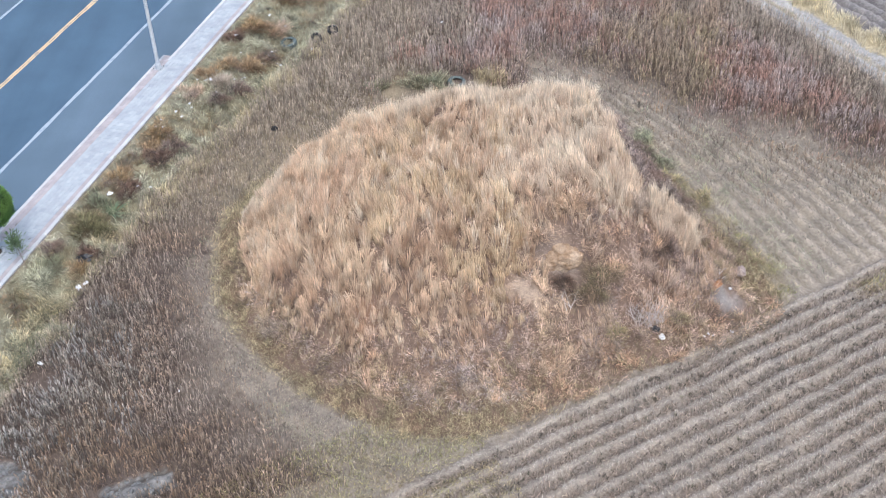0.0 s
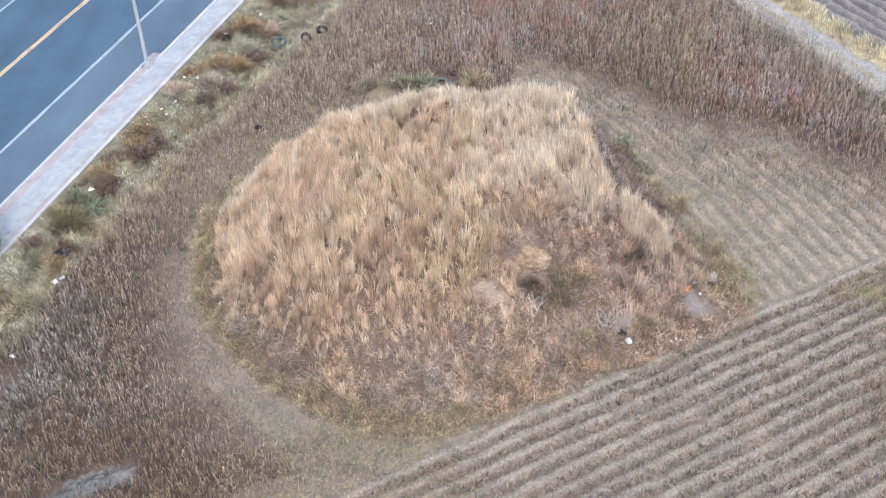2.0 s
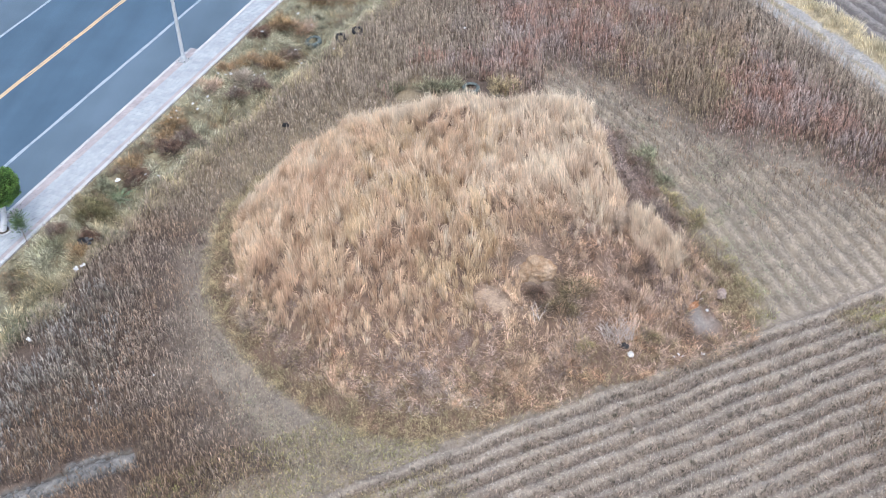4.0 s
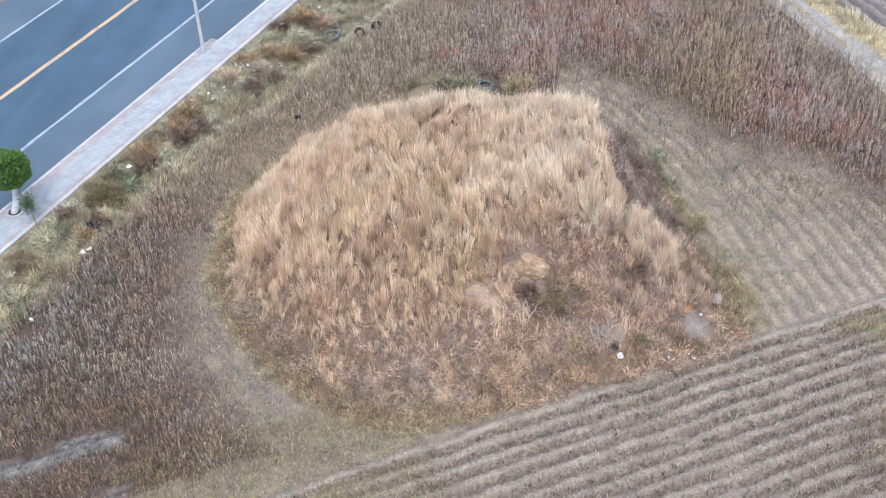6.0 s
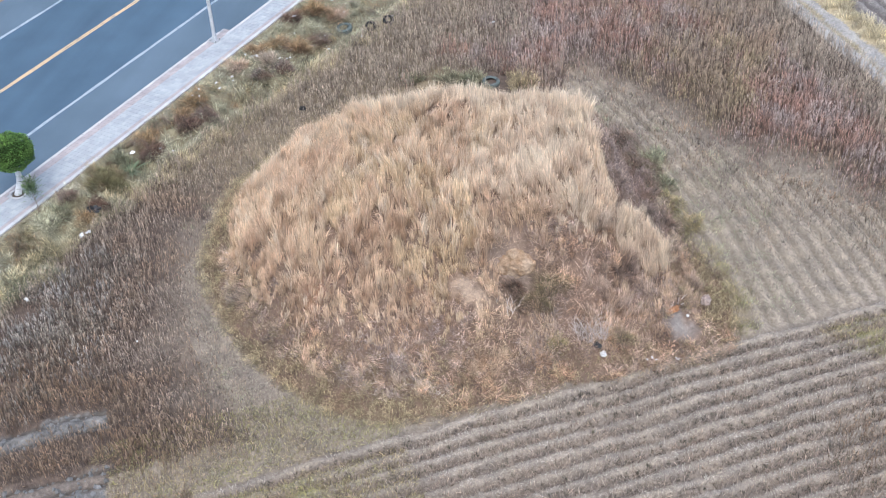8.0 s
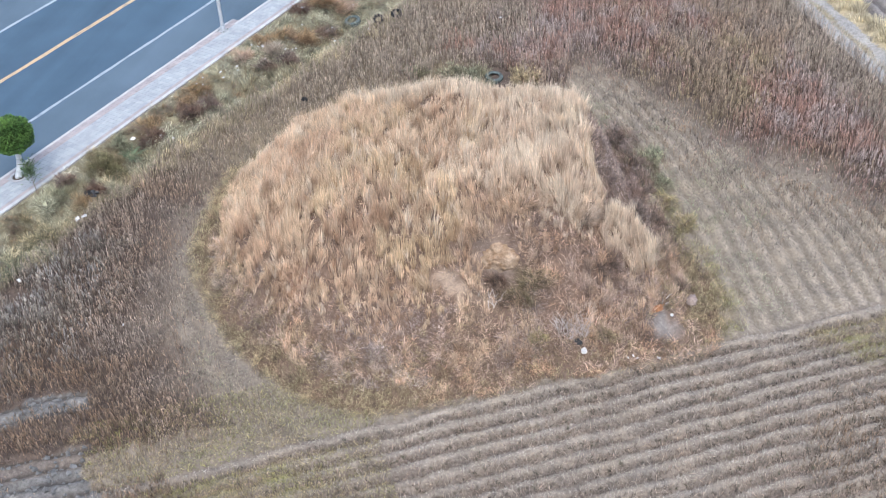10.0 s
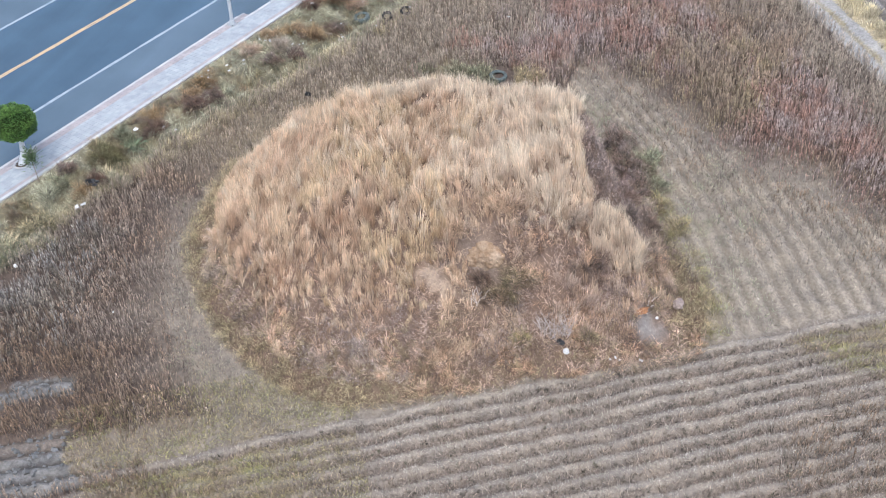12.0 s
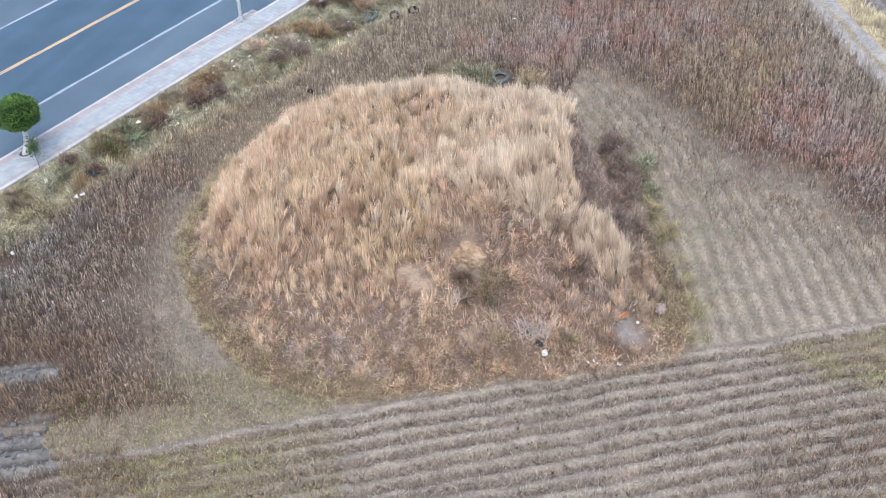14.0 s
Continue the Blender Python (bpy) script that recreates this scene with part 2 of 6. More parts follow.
def asphalt_material(name, dark, light):
    mat, nt, bsdf = node_material(name, 0.55)
    bsdf.inputs["Specular IOR Level"].default_value = 0.5
    tc = nt.nodes.new("ShaderNodeTexCoord")
    mp = nt.nodes.new("ShaderNodeMapping")
    mp.inputs["Scale"].default_value = (1.0, 0.04, 1.0)
    mp.inputs["Rotation"].default_value = (0, 0, radians(16.1))
    mp.vector_type = "POINT"
    nt.links.new(tc.outputs["Object"], mp.inputs[0])
    lanes = noise_node(nt, 0.8, 3, mp.outputs[0])
    stains = noise_node(nt, 0.5, 6)
    grit = noise_node(nt, 130.0, 4)
    c = ramp_node(nt, lanes.outputs[0], [(0.3, dark), (0.7, light)])
    m1 = ramp_node(nt, stains.outputs[0], [(0.3, (0.86, 0.87, 0.88)), (0.7, (1.08, 1.07, 1.06))])
    m2 = ramp_node(nt, grit.outputs[0], [(0.3, (0.8, 0.8, 0.8)), (0.7, (1.2, 1.2, 1.2))])
    col = mix_node(nt, 1.0, c.outputs[0], m1.outputs[0], "MULTIPLY")
    col = mix_node(nt, 1.0, col, m2.outputs[0], "MULTIPLY")
    nt.links.new(col, bsdf.inputs["Base Color"])
    bump(nt, bsdf, grit.outputs[0], 0.5, 0.004)
    return mat


def worn_paint(name, colour, under):
    mat, nt, bsdf = node_material(name, 0.6)
    n, f = noise_node(nt, 1.6, 8), noise_node(nt, 40.0, 5)
    add = nt.nodes.new("ShaderNodeMath")
    add.operation = "MULTIPLY_ADD"
    nt.links.new(f.outputs[0], add.inputs[0])
    add.inputs[1].default_value = 0.5
    nt.links.new(n.outputs[0], add.inputs[2])
    r = ramp_node(nt, add.outputs[0], [(0.52, under), (0.72, colour)])
    nt.links.new(r.outputs[0], bsdf.inputs["Base Color"])
    return mat


def paver_material(name, a, b):
    """Concrete blocks, one tone per block."""
    mat, nt, bsdf = node_material(name, 0.85)
    info = nt.nodes.new("ShaderNodeObjectInfo")
    geo = nt.nodes.new("ShaderNodeNewGeometry")
    add = nt.nodes.new("ShaderNodeMath")
    add.operation = "ADD"
    nt.links.new(info.outputs["Random"], add.inputs[0])
    nt.links.new(geo.outputs["Random Per Island"], add.inputs[1])
    fr = nt.nodes.new("ShaderNodeMath")
    fr.operation = "FRACT"
    nt.links.new(add.outputs[0], fr.inputs[0])
    r = ramp_node(nt, fr.outputs[0], [(0.0, a), (1.0, b)])
    n, f = noise_node(nt, 2.0, 5, geo.outputs["Position"]), noise_node(nt, 45.0, 5, geo.outputs["Position"])
    g = ramp_node(nt, n.outputs[0], [(0.3, (0.86, 0.86, 0.87)), (0.7, (1.08, 1.08, 1.07))])
    h = ramp_node(nt, f.outputs[0], [(0.3, (0.86, 0.86, 0.86)), (0.7, (1.1, 1.1, 1.1))])
    col = mix_node(nt, 1.0, r.outputs[0], g.outputs[0], "MULTIPLY")
    col = mix_node(nt, 1.0, col, h.outputs[0], "MULTIPLY")
    nt.links.new(col, bsdf.inputs["Base Color"])
    bump(nt, bsdf, f.outputs[0], 0.5, 0.004)
    return mat


SOIL = ground_material()
BANK_GREY = plant_material("grey_olive_dry_grass", lin(88, 90, 72), lin(184, 182, 158), lin(96, 92, 66), lin(184, 172, 126), 0.9, 0.5)
APRON = plant_material("rust_red_dry_grass", lin(148, 106, 78), lin(234, 184, 138), lin(142, 118, 108), lin(220, 190, 170), 1.1, 0.5)
ASPHALT = asphalt_material("asphalt", lin(64, 85, 104), lin(73, 95, 115))
DUSTY_ASPHALT = asphalt_material("dusty_asphalt", lin(80, 97, 112), lin(88, 105, 121))
WHITE_LINE = worn_paint("white_road_paint", lin(152, 164, 176), lin(112, 128, 146))
YELLOW_LINE = worn_paint("yellow_road_paint", lin(190, 168, 138), lin(122, 122, 126))
PAVER_GREY = paver_material("grey_paver", lin(151, 158, 166), lin(163, 169, 176))
PAVER_RED = paver_material("faded_red_paver", lin(154, 148, 150), lin(164, 158, 160))
KERB_MAT = paver_material("kerb_concrete", lin(172, 174, 179), lin(186, 188, 192))
MORTAR = speckled("mortar", lin(148, 153, 159), lin(160, 164, 169), 3.0, 60.0)
# mound straw: pale tips; the brown base colours include shadow between tufts
STRAW = plant_material("tall_straw", lin(142, 112, 92), lin(253, 220, 178), lin(138, 110, 97), lin(251, 211, 170), 0.6, 0.32, 0.1, (0.66, 0.57, 0.52), (1.28, 1.27, 1.24))
PALE_STRAW = plant_material("bleached_straw", lin(168, 140, 116), lin(254, 236, 208), lin(160, 132, 112), lin(253, 227, 196), 0.6, 0.32, 0.1, (0.7, 0.62, 0.57), (1.28, 1.27, 1.24))
GOLD_STRAW = plant_material("golden_straw", lin(150, 118, 82), lin(244, 214, 166), lin(146, 116, 88), lin(246, 216, 172), 0.6, 0.35, 0.1, (0.66, 0.57, 0.5), (1.28, 1.27, 1.24))
PALE_THATCH = plant_material("pale_thatch", lin(152, 126, 102), lin(230, 200, 164), lin(150, 126, 108), lin(222, 190, 160), 0.9, 0.5)
THATCH = plant_material("matted_thatch", lin(160, 128, 108), lin(240, 202, 172), lin(154, 132, 128), lin(224, 202, 194), 0.9, 0.5)
MAUVE_THATCH = plant_material("mauve_thatch", lin(118, 102, 102), lin(206, 186, 182), lin(116, 96, 90), lin(198, 170, 158), 1.0, 0.5)
OLIVE = plant_material("olive_dry_grass", lin(112, 98, 68), lin(204, 182, 134), lin(102, 94, 66), lin(186, 170, 122), 0.9, 0.45)
WEED = plant_material("brown_weeds", lin(100, 88, 82), lin(198, 180, 164), lin(114, 92, 78), lin(208, 178, 148), 0.5, 0.4, 0.25, (0.5, 0.48, 0.48), (1.28, 1.26, 1.23))
RED_WEED = plant_material("reddish_weeds", lin(116, 80, 70), lin(212, 162, 140), lin(114, 98, 97), lin(206, 190, 186), 0.9, 0.32, 0.25, (0.5, 0.48, 0.48), (1.28, 1.26, 1.23))
GREY_WEED = plant_material("grey_headed_weeds", lin(62, 58, 58), lin(192, 190, 188), lin(76, 68, 62), lin(178, 166, 150), 0.7, 0.5, 0.25, (0.5, 0.5, 0.5))
STUBBLE = plant_material("pale_stubble", lin(134, 125, 116), lin(190, 180, 168), lin(124, 119, 104), lin(174, 167, 148), 0.45, 0.3)
ROWS_STRAW = plant_material("furrow_straw", lin(150, 143, 136), lin(206, 198, 190), lin(144, 137, 127), lin(196, 188, 174), 0.6, 0.25, 0.25, (0.55, 0.53, 0.52), (1.22, 1.21, 1.2))
ROWS_DARK = plant_material("furrow_dark_weeds", lin(64, 60, 55), lin(108, 101, 92), lin(68, 68, 56), lin(108, 106, 86), 0.5, 0.45)
FURROW_WEED = plant_material("furrow_brown_weeds", lin(98, 88, 83), lin(172, 158, 147), lin(102, 89, 80), lin(174, 152, 136), 0.5, 0.4)
BANK = plant_material("bank_dry_grass", lin(108, 106, 86), lin(222, 219, 194), lin(98, 101, 78), lin(200, 202, 172), 0.7, 0.5)
BROWN_RUST = plant_material("rust_brown_weeds", lin(94, 78, 66), lin(180, 154, 126), lin(104, 82, 64), lin(186, 150, 114), 0.8, 0.4, 0.25, (0.45, 0.43, 0.42), (1.3, 1.28, 1.25))
TAN_WEED = plant_material("pale_tan_weeds", lin(118, 104, 90), lin(204, 186, 164), lin(110, 98, 90), lin(194, 176, 158), 0.6, 0.4, 0.25, (0.5, 0.48, 0.48), (1.28, 1.26, 1.23))
TAN_OLIVE = plant_material("tan_olive_weeds", lin(122, 108, 80), lin(198, 178, 134), lin(116, 100, 86), lin(198, 172, 146), 0.6, 0.4, 0.25, (0.5, 0.48, 0.48), (1.28, 1.26, 1.23))
BANK_RUST = plant_material("rusty_golden_scrub", lin(80, 62, 36), lin(186, 150, 92), lin(72, 56, 42), lin(172, 138, 98), 1.2, 0.5)
BAND_STRAW = plant_material("band_straw", lin(140, 128, 92), lin(218, 204, 156), lin(136, 127, 98), lin(208, 194, 156), 0.7, 0.45)
VERGE = plant_material("verge_straw", lin(176, 162, 118), lin(236, 224, 182), lin(168, 156, 122), lin(222, 210, 176), 0.7, 0.4)
RUST = plant_material("rusty_dry_grass", lin(150, 118, 92), lin(214, 176, 136), lin(146, 128, 118), lin(200, 176, 158), 0.9, 0.45)
LEAF = plant_material("topiary_leaf", lin(18, 54, 0), lin(72, 128, 4), lin(30, 70, 0), lin(96, 148, 14), 3.0, 0.6, 0.15)
SHRUB = plant_material("olive_shrub_leaf", lin(84, 78, 54), lin(160, 146, 104), lin(80, 68, 54), lin(150, 128, 98), 1.6, 0.6)
GREENISH = plant_material("grey_green_leaf", lin(82, 92, 70), lin(152, 157, 124), lin(88, 90, 70), lin(154, 150, 118), 1.2, 0.55)
YELLOW_GREEN = plant_material("yellow_green_leaf", lin(116, 112, 52), lin(184, 176, 92), lin(120, 106, 72), lin(172, 152, 112), 1.2, 0.45)
DARK_BRUSH = plant_material("dark_brush", lin(80, 70, 70), lin(142, 126, 122), lin(92, 74, 66), lin(150, 122, 106), 1.2, 0.55)
MAUVE_BRUSH = plant_material("mauve_grey_brush", lin(98, 82, 84), lin(166, 146, 146), lin(90, 72, 66), lin(150, 120, 108), 1.0, 0.55)
GREY_TWIGS = plant_material("grey_dead_twigs", lin(110, 100, 100), lin(196, 186, 186), None, None, 1.2, 0.4, 0.05)
BARK_WHITE = speckled("limewashed_bark", lin(200, 202, 206), lin(226, 228, 232), 5.0, 50.0, 0.85, 0.01)
BARK = speckled("grey_twig_bark", lin(110, 98, 88), lin(140, 126, 114), 5.0, 50.0)
GALVANISED = speckled("painted_steel_pole", lin(172, 178, 186), lin(194, 198, 204), 2.0, 30.0, 0.45, 0.002, 0.1, 0.5)
RUBBER = speckled("weathered_rubber", lin(62, 70, 72), lin(98, 109, 110), 6.0, 60.0, 0.7, 0.004)
RUBBER_BLACK = speckled("black_rubber", lin(26, 27, 30), lin(48, 50, 55), 6.0, 60.0, 0.6, 0.004)
WHITE_PLASTIC = speckled("white_plastic", lin(196, 198, 202), lin(214, 216, 219), 4.0, 40.0, 0.45, 0.004, 0.0, 0.5)
BLACK_PLASTIC = speckled("black_plastic", lin(26, 27, 30), lin(52, 54, 60), 5.0, 40.0, 0.4, 0.006, 0.0, 0.5)
ORANGE_CLOTH = speckled("orange_cloth", lin(132, 92, 66), lin(172, 128, 94), 9.0, 60.0, 0.8, 0.01)
STONE = speckled("pinkish_stone", lin(134, 120, 116), lin(160, 147, 141), 4.0, 40.0, 0.9, 0.02)


# ---- ground sheet, fine in the middle and wide to the horizon ----
def spread(lo, hi, step, reach):
    inner = np.arange(lo, hi + step, step)
    grow = 0.6 * 1.45 ** np.arange(0, 40)
    grow = np.cumsum(grow)
    grow = grow[grow < reach]
    return np.concatenate([lo - grow[::-1], inner, inner[-1] + grow])


def mown_fade(x, y):
    """0 on the mown strip to 1 well inside the tall weeds behind it."""
    k = (y - np.interp(x, MOWN_X, MOWN_Y) + 1.2 + 3.0 * (middle(x + 2, y) - 0.5) + 1.4 * (fine(x, y) - 0.5)) / 4.5
    return np.where(x > 3, np.clip(k, 0, 1), 1.0)


def build_ground():
    xs, ys = spread(-20.0, 24.0, 0.125, 2500), spread(16.0, 62.0, 0.125, 2500)
    gx, gy = np.meshgrid(xs, ys)
    x, y = gx.ravel(), gy.ravel()
    z = ground_z(x, y)
    far = np.hypot(x, y - 30) > 110
    z = np.where(far, 0.0, z)
    nx, ny = len(xs), len(ys)
    idx = np.arange(nx * ny).reshape(ny, nx)
    quads = np.stack([idx[:-1, :-1], idx[:-1, 1:], idx[1:, 1:], idx[1:, :-1]], -1).reshape(-1, 4)
    me = bpy.data.meshes.new("ground")
    me.vertices.add(len(x))
    me.vertices.foreach_set("co", np.stack([x, y, z], -1).ravel().astype(np.float32))
    me.loops.add(quads.size)
    me.loops.foreach_set("vertex_index", quads.ravel().astype(np.int32))
    me.polygons.add(len(quads))
    me.polygons.foreach_set("loop_start", (np.arange(len(quads)) * 4).astype(np.int32))
    me.update(calc_edges=True)
    me.polygons.foreach_set("use_smooth", np.ones(len(quads), bool))
    # what the soil is covered with, zone by zone
    earth = {
        1: lin(92, 82, 77), 2: lin(136, 128, 119), 3: lin(139, 131, 121), 4: lin(128, 120, 112), 5: lin(104, 104, 105),
        6: lin(154, 154, 155), 7: lin(174, 164, 140), 8: lin(116, 113, 114), 9: lin(114, 97, 87), 10: lin(126, 122, 104), 11: lin(126, 117, 108),
    }
    table = np.zeros((12, 3))
    for k, c in earth.items():
        table[k] = c
    col = table[zones(x, y)]
    u, v = furrow_uv(x, y)
    margin = (zones(x, y) == 1) & (x > 3) & (y > 30)
    blend = np.where(margin, 1 - mown_fade(x, y), 0)[:, None]
    col = col * (1 - blend) + table[3] * blend

    r, foot, _top, a = mound_polar(x, y)
    blend = np.where((zones(x, y) == 1) & (x < 0) & (y < 34), np.clip(1 - (r - foot - np.where(np.abs(a) > 150, 0.4, 1.2) - 1.2 * (middle(x, y) - 0.5)) / 2.2, 0, 1) * 0.7, 0)[:, None]
    col = col * (1 - blend) + table[2] * blend

    def tint(mask, colour):
        m = np.clip(mask, 0, 1)[:, None]
        return col * (1 - m) + np.array(colour) * m

    # spoil, trodden and burnt ground on the flank of the mound; straw lying on the ridges
    col = tint(1.3 * np.exp(-(((x - 2.15 + 1.1 * (fine(x, y) - 0.5)) / 1.0) ** 2 + ((y - 28.8 + 1.0 * (tiny(x, y) - 0.5)) / 0.42) ** 2) ** 2), lin(160, 143, 128))
    col = tint(0.9 * np.exp(-(((x - 3.05 + 0.8 * (fine(x, y) - 0.5)) / 0.9) ** 2 + ((y - 30.2 + 0.6 * (tiny(x, y) - 0.5)) / 0.7) ** 2)), lin(146, 133, 125))
    col = tint(1.1 * np.exp(-(((x - 9.25 + 0.7 * (fine(x, y) - 0.5)) / 0.8) ** 2 + ((y - 30.4 + 0.6 * (tiny(x, y) - 0.5)) / 0.6) ** 2)), lin(134, 130, 129))
    col = tint(1.2 * np.exp(-(((x + 3.3) / 0.6) ** 2 + ((y - 28.2) / 0.45) ** 2) ** 2), lin(142, 115, 97))
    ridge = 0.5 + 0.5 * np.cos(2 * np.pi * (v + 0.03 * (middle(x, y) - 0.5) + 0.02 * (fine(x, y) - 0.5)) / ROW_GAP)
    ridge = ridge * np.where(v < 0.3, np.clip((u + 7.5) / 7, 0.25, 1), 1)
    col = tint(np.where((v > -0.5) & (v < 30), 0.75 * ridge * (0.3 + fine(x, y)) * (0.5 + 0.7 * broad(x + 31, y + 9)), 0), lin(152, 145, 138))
    # furrow hollows darker than the ridges
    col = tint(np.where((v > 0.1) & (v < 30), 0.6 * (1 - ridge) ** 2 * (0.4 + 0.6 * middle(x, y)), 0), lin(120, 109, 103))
    col = tint(np.where((v > -0.12) & (v < 0.1), 0.5, 0) * np.clip((u + 8) / 7, 0.0, 1) * (0.5 + 0.6 * fine(x, y)), lin(156, 149, 140))
    bare = (zones(x, y) == 5) * np.clip(tiny(x * 1.5, y * 1.5) * 2 - 0.7, 0, 1)
    col = tint(bare, lin(124, 124, 126))
    col = tint((zones(x, y) == 5) * (v > -3) * np.clip((-1.25 - v) / 0.2, 0, 1) * 0.7, lin(112, 102, 95))
    # hollows of the cleared strips darkened: ridge shading put into the soil colour
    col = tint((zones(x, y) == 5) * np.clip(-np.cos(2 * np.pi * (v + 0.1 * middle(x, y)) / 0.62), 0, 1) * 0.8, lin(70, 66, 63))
    row = np.cos(2 * np.pi * ((x - np.interp(y, ROW_Y, ROW_X)) * 0.88 + 0.12 * (middle(x, y) - 0.5)) / ROW_GAP)
    mown = (zones(x, y) == 3) * np.clip(0.35 + (middle(x + 12, y) + broad(x, y)) * 0.6, 0, 1)
    col = tint(mown * np.clip(row, 0, 1) ** 1.5 * 0.7 * (0.5 + 0.8 * fine(x + 5, y)), lin(170, 161, 151))
    col = tint(mown * np.clip(-row - 0.1, 0, 0.7) * 0.85, lin(110, 102, 92))
    col = tint((zones(x, y) == 1) * np.clip((y - 34 - 0.35 * np.clip(x + 10, 0, 9)) / 4, 0, 1) * np.clip((-1 - x) / 2, 0, 1) * 0.8, lin(134, 124, 106))
    w = track_w(x, y)
    col = tint((np.abs(w - 0.95 + 0.3 * (middle(x, y) - 0.5)) < 0.16) * (0.3 + 0.7 * fine(x, y)), lin(142, 134, 112))
    # ploughed crests lightened, hollows darkened: relief shading carried by the colour
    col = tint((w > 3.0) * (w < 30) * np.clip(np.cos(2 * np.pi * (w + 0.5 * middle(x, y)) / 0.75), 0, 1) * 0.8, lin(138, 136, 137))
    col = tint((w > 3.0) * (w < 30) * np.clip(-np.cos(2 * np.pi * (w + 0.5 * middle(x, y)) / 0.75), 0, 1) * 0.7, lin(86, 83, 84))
    # wheel tracks that bend round the foot of the mound
    r, foot, _top, a = mound_polar(x, y)
    for off in (0.55, 0.8, 1.55, 1.8):
        col = tint((np.abs(r - foot - off - 0.25 * (middle(x, y) - 0.5)) < 0.07) * (a > -175) * (a < -95) * (0.3 + 0.5 * fine(x, y)), lin(108, 100, 94))
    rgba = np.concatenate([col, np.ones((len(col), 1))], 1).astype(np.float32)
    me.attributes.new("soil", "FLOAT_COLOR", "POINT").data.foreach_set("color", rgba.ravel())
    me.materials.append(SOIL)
    ob = new("ground", me)
    return tagged(ob, "dry autumn field soil with a low grassy mound", "ground", kind="structure")


ground = build_ground()


# ---- road and pavement ----
def strip(bm, s0, s1, q0, q1, z0, z1, steps=1):
    """A long box along the road."""
    for i in range(steps):
        a, b = s0 + (s1 - s0) * i / steps, s0 + (s1 - s0) * (i + 1) / steps
        vs = [bm.verts.new((*road_xy(s, q), z)) for z in (z0, z1) for s, q in ((a, q0), (b, q0), (b, q1), (a, q1))]
        for f in ((0, 1, 2, 3), (7, 6, 5, 4), (0, 4, 5, 1), (1, 5, 6, 2), (2, 6, 7, 3), (3, 7, 4, 0)):
            bm.faces.new([vs[k] for k in f])


def recalc(bm):
    bmesh.ops.recalc_face_normals(bm, faces=bm.faces)
    return bm


LONG = 400.0
bm = bmesh.new()
strip(bm, -LONG, LONG, EDGE_Q, FAR_EDGE_Q, ROAD_Z - 0.3, ROAD_Z, 40)
road = part("road", recalc(bm), ASPHALT)
tagged(road, "two-lane blue-grey asphalt road with painted lines", "road", kind="structure")


for q0, q1 in ((KERB_Q - 0.46, EDGE_Q), (FAR_EDGE_Q, FAR_KERB_Q)):
    bm = bmesh.new()
    strip(bm, -LONG, LONG, q0, q1, ROAD_Z - 0.3, ROAD_Z - 0.001, 40)
    part("shoulder", recalc(bm), DUSTY_ASPHALT, road, "dusty paler asphalt shoulder")


def line(name, q, width, material, label, wobble):
    """A painted line, thin and slightly uneven along its edges."""
    rng = np.random.default_rng(int(q * 100))
    bm = bmesh.new()
    ss = np.concatenate([np.arange(-LONG, -40, 10.0), np.arange(-40, 40, 0.8), np.arange(40, LONG, 10.0)])
    low, high = [], []
    for s in ss:
        a, b = q - width / 2 + rng.normal(0, wobble), q + width / 2 + rng.normal(0, wobble)
        low.append(bm.verts.new((*road_xy(s, a), ROAD_Z + 0.004)))
        high.append(bm.verts.new((*road_xy(s, b), ROAD_Z + 0.004)))
    for i in range(len(ss) - 1):
        bm.faces.new((low[i], low[i + 1], high[i + 1], high[i]))
    return part(name, recalc(bm), material, road, label)


line("edge_line", EDGE_Q, 0.16, WHITE_LINE, "worn white edge line", 0.012)
line("edge_line", FAR_EDGE_Q, 0.15, WHITE_LINE, "worn white edge line", 0.012)
line("centre_line", MID_Q - 0.06, 0.11, YELLOW_LINE, "faded yellow centre line", 0.01)
line("centre_line", MID_Q + 0.065, 0.11, YELLOW_LINE, "faded yellow centre line", 0.01)

# pavement bed, narrowed by a step beyond the lamp post
STEP_S, STEP_Q = 9.4, -0.42
bm = bmesh.new()
strip(bm, -LONG, STEP_S, 0.0, KERB_Q, ROAD_Z - 0.3, PAVE_Z - 0.006, 20)
strip(bm, STEP_S, LONG, 0.0, KERB_Q + STEP_Q, ROAD_Z - 0.3, PAVE_Z - 0.006, 20)
pavement = part("pavement", recalc(bm), MORTAR)
tagged(pavement, "pale block-paved pavement between two white kerbs", "pavement", kind="structure")


def block_mesh(name, length, width, height, bevel, material):
    """A block with a chamfered top, along x, with its top at z = 0."""
    bm = bmesh.new()
    rings = []
    for inset, z in ((0, -height), (0, -bevel), (bevel, 0)):
        a, b = length / 2 - inset, width / 2 - inset
        rings.append([bm.verts.new(p) for p in ((-a, -b, z), (a, -b, z), (a, b, z), (-a, b, z))])
    for lo, hi in zip(rings, rings[1:]):
        for k in range(4):
            bm.faces.new((lo[k], lo[(k + 1) % 4], hi[(k + 1) % 4], hi[k]))
    bm.faces.new(rings[-1])
    bm.faces.new(rings[0][::-1])
    me = bpy.data.meshes.new(name)
    bm.to_mesh(me)
    bm.free()
    me.materials.append(material)
    return me


ROAD_TURN = math.degrees(math.atan2(ROAD_ALONG[1], ROAD_ALONG[0]))
piece_rng = random.Random(5)


